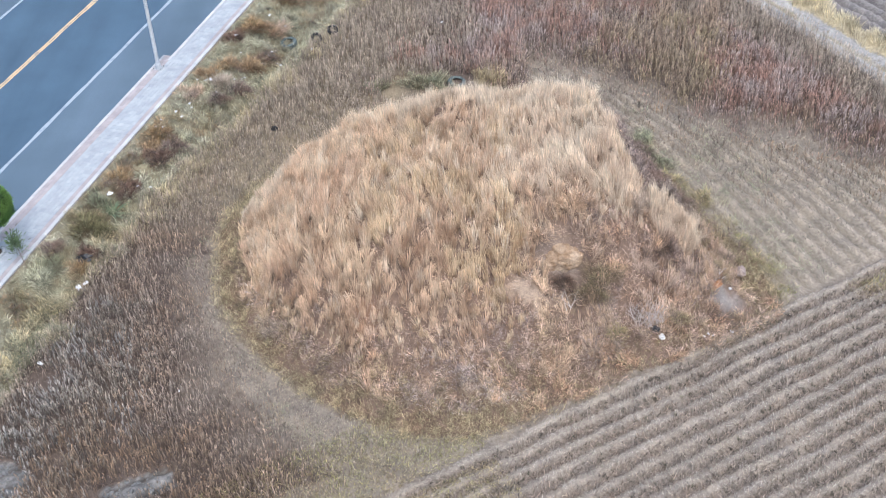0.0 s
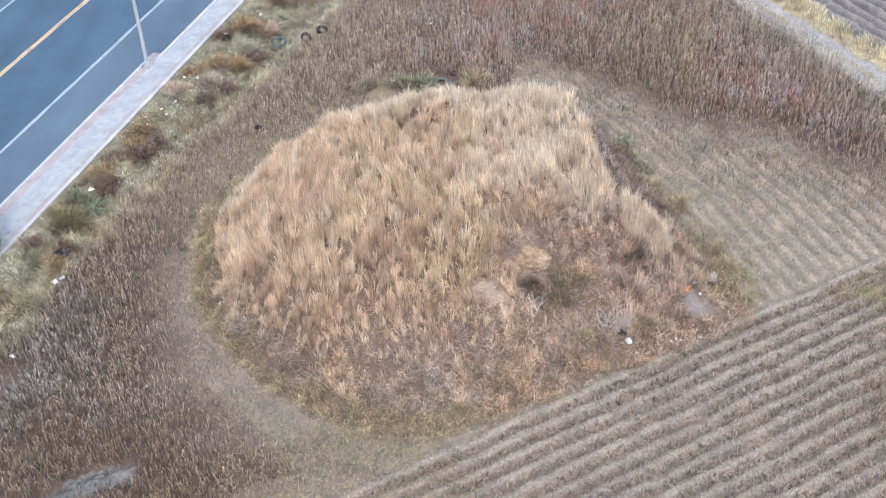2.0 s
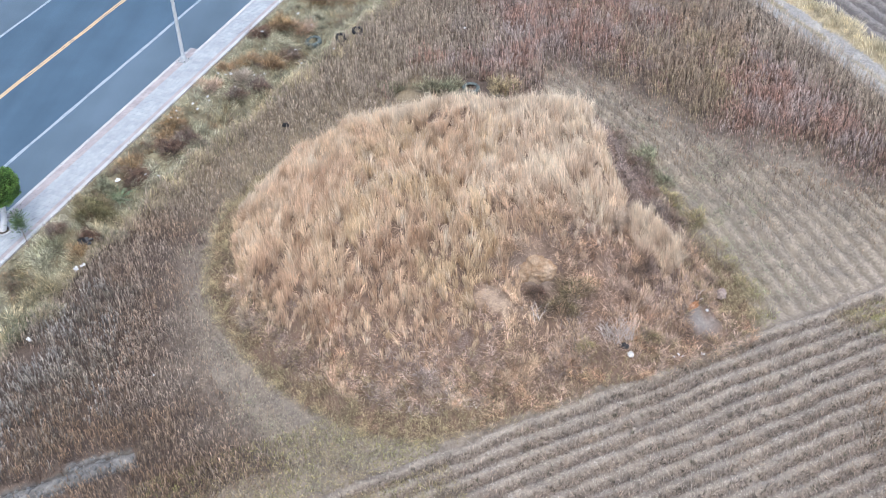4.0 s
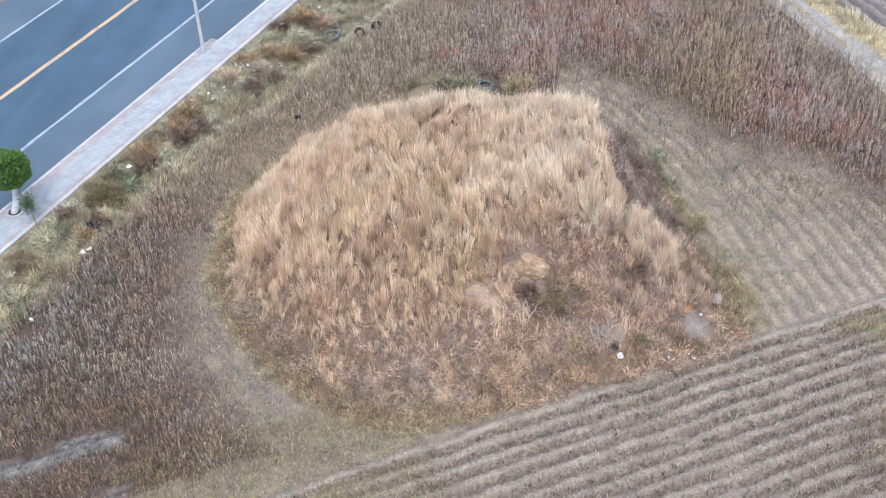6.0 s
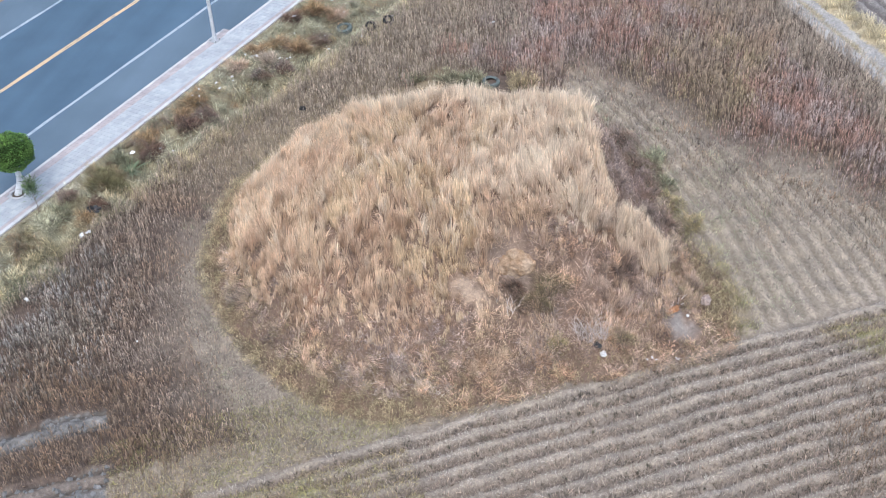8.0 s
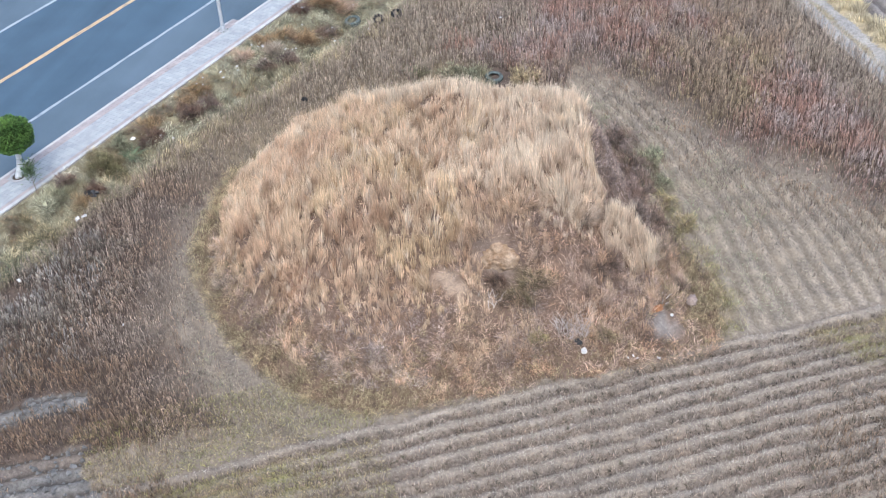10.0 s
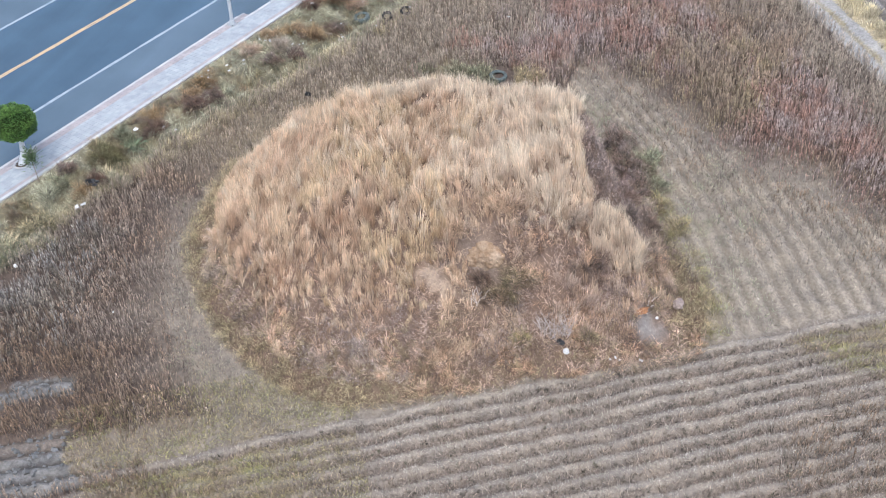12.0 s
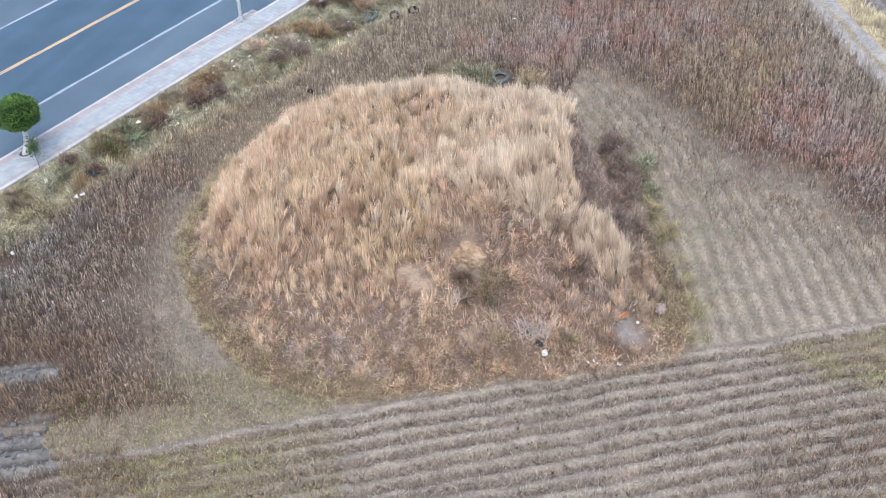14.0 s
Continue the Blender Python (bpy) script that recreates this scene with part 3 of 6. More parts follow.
def lay(name, me, s, q, z, parent, tilt=0.0):
    ob = new(name, me)
    ob.parent = parent
    x, y = road_xy(s, q)
    ob.matrix_local = pose(x, y, z + piece_rng.uniform(-0.0025, 0.0025), piece_rng.uniform(-tilt, tilt), piece_rng.uniform(-tilt, tilt), ROAD_TURN + piece_rng.uniform(-0.4, 0.4))
    return ob


def joined_blocks(name, me, places, parent, label):
    """The far rest of the blocks, joined."""
    src = np.empty(len(me.vertices) * 3, np.float32)
    me.vertices.foreach_get("co", src)
    src = src.reshape(-1, 3)
    faces = [tuple(p.vertices) for p in me.polygons]
    c, s_ = math.cos(radians(ROAD_TURN)), math.sin(radians(ROAD_TURN))
    verts, polys = [], []
    for s, q, z in places:
        x, y = road_xy(s, q)
        z += piece_rng.uniform(-0.0025, 0.0025)
        base = len(verts)
        verts += [(x + a * c - b * s_, y + a * s_ + b * c, z + h) for a, b, h in src.tolist()]
        polys += [tuple(base + k for k in f) for f in faces]
    out = bpy.data.meshes.new(name)
    out.from_pydata(verts, [], polys)
    out.materials.append(me.materials[0])
    return link_mesh(name, out, parent, label, "stuff")


KERB_BLOCK = block_mesh("kerb_stone", 0.985, 0.15, 0.30, 0.018, KERB_MAT)
EDGE_BLOCK = block_mesh("edging_stone", 0.985, 0.17, 0.30, 0.018, KERB_MAT)
PAVER = block_mesh("paver", 0.240, 0.173, 0.05, 0.004, PAVER_GREY)
PAVER_BAND = block_mesh("paver", 0.240, 0.173, 0.05, 0.004, PAVER_RED)

rest = {"kerb": [], "edge": [], "grey": [], "red": []}
for i in range(-30, 41):
    s = i + 0.5
    q = KERB_Q - 0.055 + (STEP_Q if s > STEP_S else 0)
    if -14 <= i < 20:
        lay("kerb_stone", KERB_BLOCK, s, q, PAVE_Z + 0.012, pavement, 0.3)
        lay("edging_stone", EDGE_BLOCK, s, 0.075, PAVE_Z + 0.03, pavement, 0.4)
    else:
        rest["kerb"].append((s, q, PAVE_Z + 0.012))
        rest["edge"].append((s, 0.075, PAVE_Z + 0.03))
joined_blocks("kerb_stones", KERB_BLOCK, rest["kerb"], pavement, "white kerb stones further along")
joined_blocks("edging_stones", EDGE_BLOCK, rest["edge"], pavement, "white edging stones further along")
TREE_S, TREE_Q, POST_S, POST_Q = -5.50, 1.32, 8.20, 1.55
count = 0
for i in range(-64, 104):
    for j in range(11):
        s, q = i * 0.25, 0.262 + j * 0.182
        if q > KERB_Q - 0.2 + (STEP_Q if s > STEP_S - 0.13 else 0):
            continue
        if math.hypot(s - TREE_S, q - TREE_Q) < 0.36:
            continue
        band = j in (0, 7, 8, 9, 10)
        z = PAVE_Z + 0.004
        if -9.2 < s < -0.2 and count < 298:
            lay("paver", PAVER_BAND if band else PAVER, s, q, z, pavement, 0.5)
            count += 1
        else:
            rest["red" if band else "grey"].append((s, q, z))
joined_blocks("pavers", PAVER, rest["grey"], pavement, "pale grey paving blocks further along")
joined_blocks("pavers", PAVER_BAND, rest["red"], pavement, "faded reddish paving blocks further along")


# ---- vegetation ----
def blades(name, base, height, width, lean, material, label, category, seed, droop=0.35, parent=None, kind="stuff", clump=None, simple=False, span=None):
    """Many thin blades as one mesh: each is narrow at root and tip, bent in the direction of its lean, or, if simple, one sharp triangle.
    base: N x 3, height and width: N, lean: N x 2, how far the tip lies from over the root; span: N x 2, where each blade starts and ends on the plant's scale of colour."""
    rng = np.random.default_rng(seed)
    n = len(base)
    turn = rng.random(n) * np.pi
    side = np.stack([np.cos(turn), np.sin(turn), np.zeros(n)], -1) * (width / 2)[:, None]
    lean3 = np.concatenate([lean, np.zeros((n, 1))], 1)
    up = np.zeros((n, 3))
    up[:, 2] = height
    mid = base + up * 0.55 + lean3 * (0.55 - droop * 0.55)
    tip = base + up + lean3
    if simple:
        co = np.stack([base - side, base + side, tip], 1)
        pattern, starts, along = [[0, 1, 2]], [[0]], [0, 0, 1]
    else:
        co = np.stack([base, mid + side, mid - side, tip], 1)
        pattern, starts, along = [[0, 1, 2, 2, 1, 3]], [[0, 3]], [0, 0.55, 0.55, 0.55, 0.55, 1]
    nv, nl, npoly = co.shape[1], len(along), len(starts[0])
    loops = np.arange(n)[:, None] * nv + np.array(pattern)
    me = bpy.data.meshes.new(name)
    me.vertices.add(n * nv)
    me.vertices.foreach_set("co", co.astype(np.float32).ravel())
    me.loops.add(n * nl)
    me.loops.foreach_set("vertex_index", loops.ravel().astype(np.int32))
    me.polygons.add(n * npoly)
    me.polygons.foreach_set("loop_start", (np.arange(n)[:, None] * nl + np.array(starts)).ravel().astype(np.int32))
    uv = me.uv_layers.new(name="along")
    v = np.tile(np.array(along, np.float32), n)
    if span is not None:
        v = np.repeat(span[:, 0], nl) + v * np.repeat(span[:, 1] - span[:, 0], nl)
    v = np.stack([np.repeat(rng.random(n) if clump is None else clump, nl), v], -1).astype(np.float32)
    uv.data.foreach_set("uv", v.ravel())
    me.update(calc_edges=True)
    me.materials.append(material)
    ob = link_mesh(name, me, parent, label, kind)
    if category:
        tagged(ob, category=category)
    return ob


def scatter(seed, lo, hi, density):
    rng = np.random.default_rng(seed)
    n = int((hi[0] - lo[0]) * (hi[1] - lo[1]) * density)
    return rng, lo[0] + rng.random(n) * (hi[0] - lo[0]), lo[1] + rng.random(n) * (hi[1] - lo[1])


def mixed_zones(rng, x, y, blur=0.45):
    """Zones with frayed edges, for growth that strays across them."""
    n = len(x)
    return zones(x + rng.normal(0, blur, n), y + rng.normal(0, blur, n))


def rooted(x, y, sink=0.02):
    return np.stack([x, y, ground_z(x, y) - sink], -1)


def patch_tone(rng, x, y):
    """One tone per plant, alike among close neighbours."""
    return np.clip(0.5 + 0.85 * (tiny(x * 0.85 + 3, y * 0.85) - 0.5) + 0.65 * (rng.random(len(x)) - 0.5), 0, 1)


def tussocks(name, x, y, per, radius, height, width, spray, material, label, category, seed, sway=(0.0, 0.0), flat=0.0, drift=0.0, simple=False, range_=1.0):
    """Clumps of blades that fan out from a shared root; sway is the common lean, drift how far neighbours lean alike."""
    rng = np.random.default_rng(seed)
    n = len(x)
    tall = height * (0.7 + 0.6 * rng.random(n))
    own = rng.normal(0, 0.13, (n, 2)) + np.array(sway)
    own += drift * np.stack([middle(x + 60, y) + 0.6 * fine(x, y) - 0.8, middle(x, y + 60) + 0.6 * fine(x, y + 30) - 0.8], -1)
    cx, cy, tall = (np.repeat(a, per) for a in (x, y, tall))
    own = np.repeat(own, per, 0)
    m = n * per
    ang, rad = rng.random(m) * 2 * np.pi, np.sqrt(rng.random(m))
    out = np.stack([np.cos(ang), np.sin(ang)], -1) * rad[:, None]
    bx, by = cx + out[:, 0] * radius, cy + out[:, 1] * radius
    h = tall * (0.55 + 0.5 * rng.random(m)) * (1 - flat)
    lean = (out * spray + own + rng.normal(0, 0.07, (m, 2))) * (tall[:, None])
    return blades(name, rooted(bx, by), h, width * (0.6 + 0.8 * rng.random(m)), lean, material, label, category, seed + 1, clump=np.repeat(0.5 + range_ * (patch_tone(rng, x, y) - 0.5), per), simple=simple)


def weeds(name, x, y, height, per, width, material, label, category, seed, spread_=0.22, sway=(0.0, 0.0), heads=0.35):
    """Upright plants: a stalk, short side shoots that rise from it, and broad dry seed heads near its top."""
    rng = np.random.default_rng(seed)
    n = len(x)
    tall = height * (0.5 + 0.8 * rng.random(n))
    own = rng.normal(0, 0.12, (n, 2)) * tall[:, None] + np.array(sway)
    root = rooted(x, y)
    tone = patch_tone(rng, x, y)
    k = (0.2 + 0.65 * rng.random((n, per)))
    head = rng.random((n, per)) < heads
    k = np.where(head, 0.72 + 0.26 * rng.random((n, per)), k).ravel()
    head = head.ravel()
    rr, tt, oo = np.repeat(root, per, 0), np.repeat(tall, per), np.repeat(own, per, 0)
    start = rr.copy()
    start[:, 2] += k * tt
    start[:, :2] += oo * k[:, None] * 0.8
    m = n * per
    ang = rng.random(m) * 2 * np.pi
    reach = spread_ * tt * (0.4 + 0.8 * rng.random(m)) * (1.25 - k)
    lean = np.stack([np.cos(ang), np.sin(ang)], -1) * reach[:, None] + oo * 0.2
    rise = tt * (0.09 + 0.17 * rng.random(m)) * np.where(head, 0.75, 1)
    wide = width * (0.7 + 0.8 * rng.random(m)) * np.where(head, 1.15, 1)
    span = np.concatenate([np.tile((0.0, 0.7), (n, 1)), np.stack([np.clip(k - 0.3, 0, 1), k], -1)])
    return blades(name, np.concatenate([root, start]), np.concatenate([tall, rise]), np.concatenate([np.full(n, width * 0.8), wide]), np.concatenate([own, lean]), material, label, category, seed + 1, 0.15, clump=np.concatenate([tone, np.repeat(tone, per)]), simple=True, span=span)


def tangle(name, x, y, per, radius, length, loft, width, material, label, category, seed, rise=0.25):
    """Short crossed strands lying over one another in lumps, with gaps between them."""
    rng = np.random.default_rng(seed)
    n = len(x)
    lump_ = loft * (0.35 + 1.3 * rng.random(n))
    m = n * per
    ang, rad = rng.random(m) * 2 * np.pi, np.sqrt(rng.random(m))
    bx, by = np.repeat(x, per) + rad * np.cos(ang) * radius, np.repeat(y, per) + rad * np.sin(ang) * radius
    base = rooted(bx, by, 0.0)
    depth = rng.random(m)
    base[:, 2] += np.repeat(lump_, per) * (1 - rad * rad) * depth
    turn, far = rng.random(m) * 2 * np.pi, length * (0.35 + 0.9 * rng.random(m))
    lean = np.stack([np.cos(turn), np.sin(turn)], -1) * far[:, None]
    # strands low in a lump are coloured darker, as painted shade
    span = np.stack([0.4 * depth, 0.3 + 0.7 * depth], -1)
    return blades(name, base, rng.normal(rise, 0.3, m) * far, width * (0.6 + 0.8 * rng.random(m)), lean, material, label, category, seed + 1, 0.1, clump=np.repeat(patch_tone(rng, x, y), per), span=span)


def pick(keep, *arrays):
    return [a[keep] for a in arrays]


def mound_front(x):
    """Where the tall grass gives way to thatch."""
    return np.interp(x, (-9, -6.5, -5, -3, -1, 1.0, 2.3, 3.4, 4.6, 6.0, 6.6, 8.4), (31.3, 29.3, 28.1, 27.8, 27.6, 27.9, 29.3, 31.3, 31.2, 31.7, 33.4, 33.6))


def on_mound(x, y):
    """Share of the way up, bearing, and whether the tall grass grows here."""
    r, foot, top, a = mound_polar(x, y)
    k = np.clip((foot - r) / (foot - top), 0, 1)
    jig = (middle(x, y) - 0.5) * 1.6 + (fine(x, y) - 0.5) * 0.8
    front = mound_front(x) + 0.8 * jig + 3.0 * (tiny(x * 5, y * 5) - 0.5)
    tall = (y > front) & (k > np.interp(a, (-180, -150, 0, 20, 60, 100, 180), (0.2, 0.24, 0.5, 0.5, 0.2, 0.1, 0.17))) & (r < foot)
    tall &= x < np.interp(y, (31.5, 33.7, 34.5, 35.4, 37, 38.5, 40), (6.5, 6.6, 6.3, 5.8, 5.3, 5.0, 4.5)) + 0.3 * jig
    clump = np.hypot((x - 7.6) / 1.05, (y - 33.1) / 1.3) < 1
    bare = (((x - 3.3) / 0.8) ** 2 + ((y - 30.4) / 0.42) ** 2 < 0.6 + 0.8 * tiny(x, y)) | (((x - 2.2) / 0.95) ** 2 + ((y - 28.8) / 0.45) ** 2 < 1.5 * tiny(x, y) - 0.1)
    bare |= ((x - 9.25) / 0.8) ** 2 + ((y - 30.45) / 0.6) ** 2 < 1.5 * fine(x, y) + 1.2 * (tiny(x, y) - 0.5)
    return k, a, r < foot, (tall | clump) & ~bare, bare


# tall straw on the mound: many slim tufts, short and tall side by side
rng, x, y = scatter(11, (-10, 24), (12, 41.2), 66.0)
k, a, inside, tall, bare = on_mound(x, y)
gap = fine(x + 20, y) * 0.35 + tiny(x * 0.8 + 9, y * 0.8) * 0.65
keep = tall & inside & (gap > 0.31)
pale = (rng.random(len(x)) < np.interp(x, (0.0, 2.6), (0.1, 0.95))) & (y > 31.5) | (rng.random(len(x)) < 0.12) | ((k > 0.7) & (y > 37.0)) | ((k < 0.42) & (y > 34.5) & (x < 4))
high = 0.68 * np.clip(0.75 + 0.28 * (y - mound_front(x)), 0.6, 1) * np.clip(0.55 + 1.2 * k, 0.5, 1) * (0.62 + 0.55 * rng.random(len(x)))
flank = np.hypot((x - 7.6) / 1.05, (y - 33.1) / 1.3) < 1
high, pale = np.where(flank, 0.8, high), pale | flank
gold = ~pale & (middle(x + 51, y + 7) + 0.5 * (fine(x + 8, y) - 0.5) > 0.72)
for mask, mat, label, seed in (
    (keep & ~pale & ~gold, STRAW, "tall orange-tan straw grass in tufts on the mound", 21),
    (keep & gold, GOLD_STRAW, "tall golden straw grass in tufts on the mound", 22),
    (keep & pale, PALE_STRAW, "tall bleached straw grass on the mound's crest", 23),
):
    tussocks("mound_grass", *pick(mask, x, y), 27, 0.062, high[mask], 0.0125, 0.12, mat, label, "grass", seed, (-0.06, 0.10), 0.0, 0.26, range_=0.95)

# fallen grass between the tufts, matted thatch on the lower front and the flanks
rng, x, y = scatter(12, (-10, 24), (12, 41.5), 30.0)
k, a, inside, tall, bare = on_mound(x, y)
apron = (x > 4.2) & (y < 39)
rusty = middle(x, y + 8) + 0.5 * (fine(x, y) - 0.5)
floor_ = inside & tall & (k > 0.2) & (rng.random(len(x)) < 0.8)
# part of the floor is mauve-grey, to paint the bluish shadow between tufts
dim = rng.random(len(x)) < 0.3
tangle("thatch", *pick(floor_ & dim, x, y), 14, 0.2, 0.28, 0.1, 0.013, MAUVE_THATCH, "fallen grey-brown grass between the tufts", "grass", 35)
tangle("thatch", *pick(floor_ & ~dim, x, y), 16, 0.2, 0.3, 0.22, 0.013, PALE_THATCH, "fallen tan grass between the tufts", "grass", 38, 0.5)
open_ = inside & ~tall & ~bare & (k > 0.16) & (tiny(x + 1, y) + 0.5 * fine(x, y) > 0.3)
rusty = np.where((y > 33.6) & (x < 8.6), 0.0, rusty)
tangle("thatch", *pick(open_ & apron & (rusty > 0.55), x, y), 28, 0.16, 0.24, 0.3, 0.013, APRON, "rust-red dry grass on the low end of the mound", "grass", 27, 0.7)
tangle("thatch", *pick(open_ & apron & (rusty <= 0.55), x, y), 24, 0.17, 0.24, 0.24, 0.0125, MAUVE_THATCH, "greyish dead undergrowth on the low end of the mound", "grass", 29, 0.5)
dark_ = open_ & apron & (0.6 * fine(x + 81, y) + 0.4 * tiny(x * 1.2 + 5, y) > 0.58)
tangle("dead_brush", *pick(dark_, x, y), 18, 0.15, 0.22, 0.3, 0.0125, MAUVE_BRUSH, "dark mauve dead brush on the low end of the mound", "weeds", 46, 0.6)
tufty = open_ & apron & (y < 33.5) & (middle(x + 71, y) + 0.4 * (fine(x, y + 3) - 0.5) > 0.4) & (rng.random(len(x)) < 0.6)
tussocks("rusty_grass", *pick(tufty & (rusty > 0.45), x, y), 24, 0.09, 0.55, 0.0125, 0.25, RUST, "rusty upright dry grass on the low end of the mound", "grass", 28, (-0.02, 0.06), 0.0, 0.4)
tussocks("straw_tufts", *pick(tufty & (rusty <= 0.45), x, y), 24, 0.09, 0.55, 0.0125, 0.22, STRAW, "pale straw tufts on the low end of the mound", "grass", 34, (-0.02, 0.06), 0.0, 0.4)
steep = inside & ~tall & (x > 4.6) & (y > 33.6) & (y < 40.5) & (rng.random(len(x)) < 0.75)
weeds("dead_brush", *pick(steep, x, y), np.full(int(steep.sum()), 0.55), 12, 0.016, DARK_BRUSH, "dark twiggy growth on the mound's steep side", "weeds", 41, 0.4)
# on the front slope each kind of growth keeps to patches of half a metre to two metres
rng, x, y = scatter(13, (-10, 24), (12, 44), 58.0)
k, a, inside, tall, bare = on_mound(x, y)
low = inside & ~tall & ~bare & (k > 0.14) & (y < 31.8) & (x < 5.2) & (tiny(x + 1, y) + 0.5 * fine(x, y) > 0.36)
mosaic = 0.5 * middle(x + 15, y + 3) + 0.5 * fine(x + 15, y) + 0.3 * (tiny(x * 2, y * 2) - 0.5)
mauve, straw_, rust_ = mosaic >= 0.63, mosaic < 0.36, (mosaic > 0.46) & (mosaic < 0.6)
tangle("thatch", *pick(low & straw_, x, y), 20, 0.13, 0.24, 0.26, 0.0125, PALE_THATCH, "pale straw-coloured matted grass on the mound's slope", "grass", 25, 0.4)
tangle("thatch", *pick(low & ~mauve & ~straw_ & ~rust_, x, y), 20, 0.13, 0.22, 0.24, 0.0125, THATCH, "matted fallen pinkish-brown grass on the mound's slope", "grass", 26)
tangle("thatch", *pick(low & rust_, x, y), 20, 0.12, 0.2, 0.3, 0.0125, APRON, "rusty matted grass on the mound's slope", "grass", 31, 0.5)
tangle("dead_brush", *pick(low & mauve, x, y), 24, 0.13, 0.2, 0.16, 0.0125, MAUVE_THATCH, "mauve-grey dead brush showing through the thatch", "weeds", 37, 0.4)
tangle("dead_brush", *pick(low & (middle(x + 33, y + 13) > 0.7) & (rng.random(len(x)) < 0.4), x, y), 10, 0.2, 0.42, 0.25, 0.012, GREY_TWIGS, "grey fallen stalks on the mound's slope", "weeds", 39, 0.2)
# dark strands at random spots paint shadowed crevices into the thatch
crevice_shade = low & (tiny(x * 1.2 + 17, y * 1.2) > 0.7)
tangle("dead_brush", *pick(crevice_shade, x, y), 16, 0.11, 0.16, 0.1, 0.0125, DARK_BRUSH, "dark dead growth in the hollows of the thatch", "weeds", 45, 0.3)
tussocks("rusty_grass", *pick(low & rust_ & (tiny(x + 5, y) > 0.45) & (rng.random(len(x)) < 0.5), x, y), 22, 0.1, 0.42, 0.0125, 0.3, RUST, "rusty upright dry grass among the thatch", "grass", 30, (-0.02, 0.05), 0.0, 0.4)
tussocks("straw_tufts", *pick(low & straw_ & (tiny(x + 25, y) > 0.45) & (rng.random(len(x)) < 0.4), x, y), 22, 0.09, 0.5, 0.0125, 0.25, STRAW, "single pale straw tufts standing in the thatch", "grass", 40, (-0.03, 0.08), 0.0, 0.4)

# olive-yellow grass round the foot
rng, x, y = scatter(14, (-11, 23), (13, 39), 44.0)
r, foot, top, a = mound_polar(x, y)
k = (foot - r) / (foot - top)
keep = (k > -0.04) & (k < np.interp(a, (-170, -140, -60, -40), (0.26, 0.33, 0.33, 0.24)) + 0.16 * (middle(x, y) - 0.5) + 0.2 * (tiny(x * 3, y * 3) - 0.5)) & ~on_mound(x, y)[4] & (tiny(x + 2, y + 2) + 0.3 * fine(x, y) > 0.32)
rusty = (x > 1.5) & (y < 31) & (rng.random(len(x)) < np.interp(x, (1.5, 4), (0.2, 0.7)))
brown = ~rusty & (tiny(x * 1.3 + 40, y * 1.3) > 0.62)
tangle("foot_grass", *pick(keep & rusty, x, y), 26, 0.14, 0.2, 0.26, 0.0125, APRON, "rust-red dry grass along the mound's foot", "grass", 36, 0.7)
tangle("foot_grass", *pick(keep & brown, x, y), 24, 0.13, 0.16, 0.2, 0.0125, BROWN_RUST, "brown dry herbs among the olive grass round the mound's foot", "grass", 32, 0.6)
tangle("foot_grass", *pick(keep & ~rusty & ~brown, x, y), 28, 0.15, 0.17, 0.22, 0.0125, OLIVE, "olive and yellow dry grass round the mound's foot", "grass", 33, 0.7)

# thin pale line of grass where the trodden ring meets the foot
rng, x, y = scatter(43, (-11, 23), (0, 40), 40.0)
r, foot, top, a = mound_polar(x, y)
keep = (np.abs(r - foot - 0.12) < 0.22) & ((a < -120) | (a > 140)) & (tiny(x, y) > 0.25)
tangle("foot_grass", *pick(keep, x, y), 14, 0.14, 0.14, 0.08, 0.012, BAND_STRAW, "pale yellowish grass edging the mound's foot", "grass", 44, 0.6)
rng, x, y = scatter(42, (-11, 23), (13, 41), 330.0)
r, foot, top, a = mound_polar(x, y)
k = (foot - r) / (foot - top)
keep = (k > -0.08 + 0.1 * rng.random(len(x))) & (k < 0.36 * rng.random(len(x)) + 0.12) & ~on_mound(x, y)[4] & (tiny(x, y) > 0.2)
x, y = pick(keep, x, y)
n = len(x)
blades("foot_grass", rooted(x, y, 0.01), 0.06 + 0.16 * rng.random(n), 0.014 + 0.012 * rng.random(n), rng.normal(0, 0.08, (n, 2)), OLIVE, "short olive grass round the mound's foot", "grass", 34, simple=True)

def open_patch(x, y):
    """Low ground behind the mound, round the tyre and the grey-green bushes."""
    return np.hypot((x + 1.3) / 2.4, (y - 45.2) / 1.35) < 0.85 + 0.4 * fine(x, y)


# tall weeds: left of the mound, behind it and towards the track
rng, x, y = scatter(15, (-17, 15), (20, 60), 84.0)
zone = mixed_zones(rng, x, y, np.where(x > 3, 1.35, 0.5))
s, q = road_sq(x, y)
left = (x < -2) & (y < 41)
ringgap = mound_polar(x, y)
near_ring = np.clip((ringgap[0] - ringgap[1] - np.where(np.abs(ringgap[3]) > 150, 0.3, 1.1) - 1.0 * (fine(x + 3, y) - 0.5)) / 2.8, 0.08, 1)
keep = (zone == 1) & (zones(x, y) < 4) & (rng.random(len(x)) < 0.35 + 0.65 * near_ring) & (rng.random(len(x)) < 0.12 + 0.88 * mown_fade(x, y)) & (fine(x + 2, y) + 0.5 * middle(x, y) > 0.22) & ~open_patch(x, y)
u_, v_ = furrow_uv(x, y)
near_bank = q + 3.0 + 0.14 * np.clip(s, 0, 30) + 2.2 * (middle(x + 5, y) - 0.5) + 1.6 * (tiny(x * 4, y * 4) - 0.5)
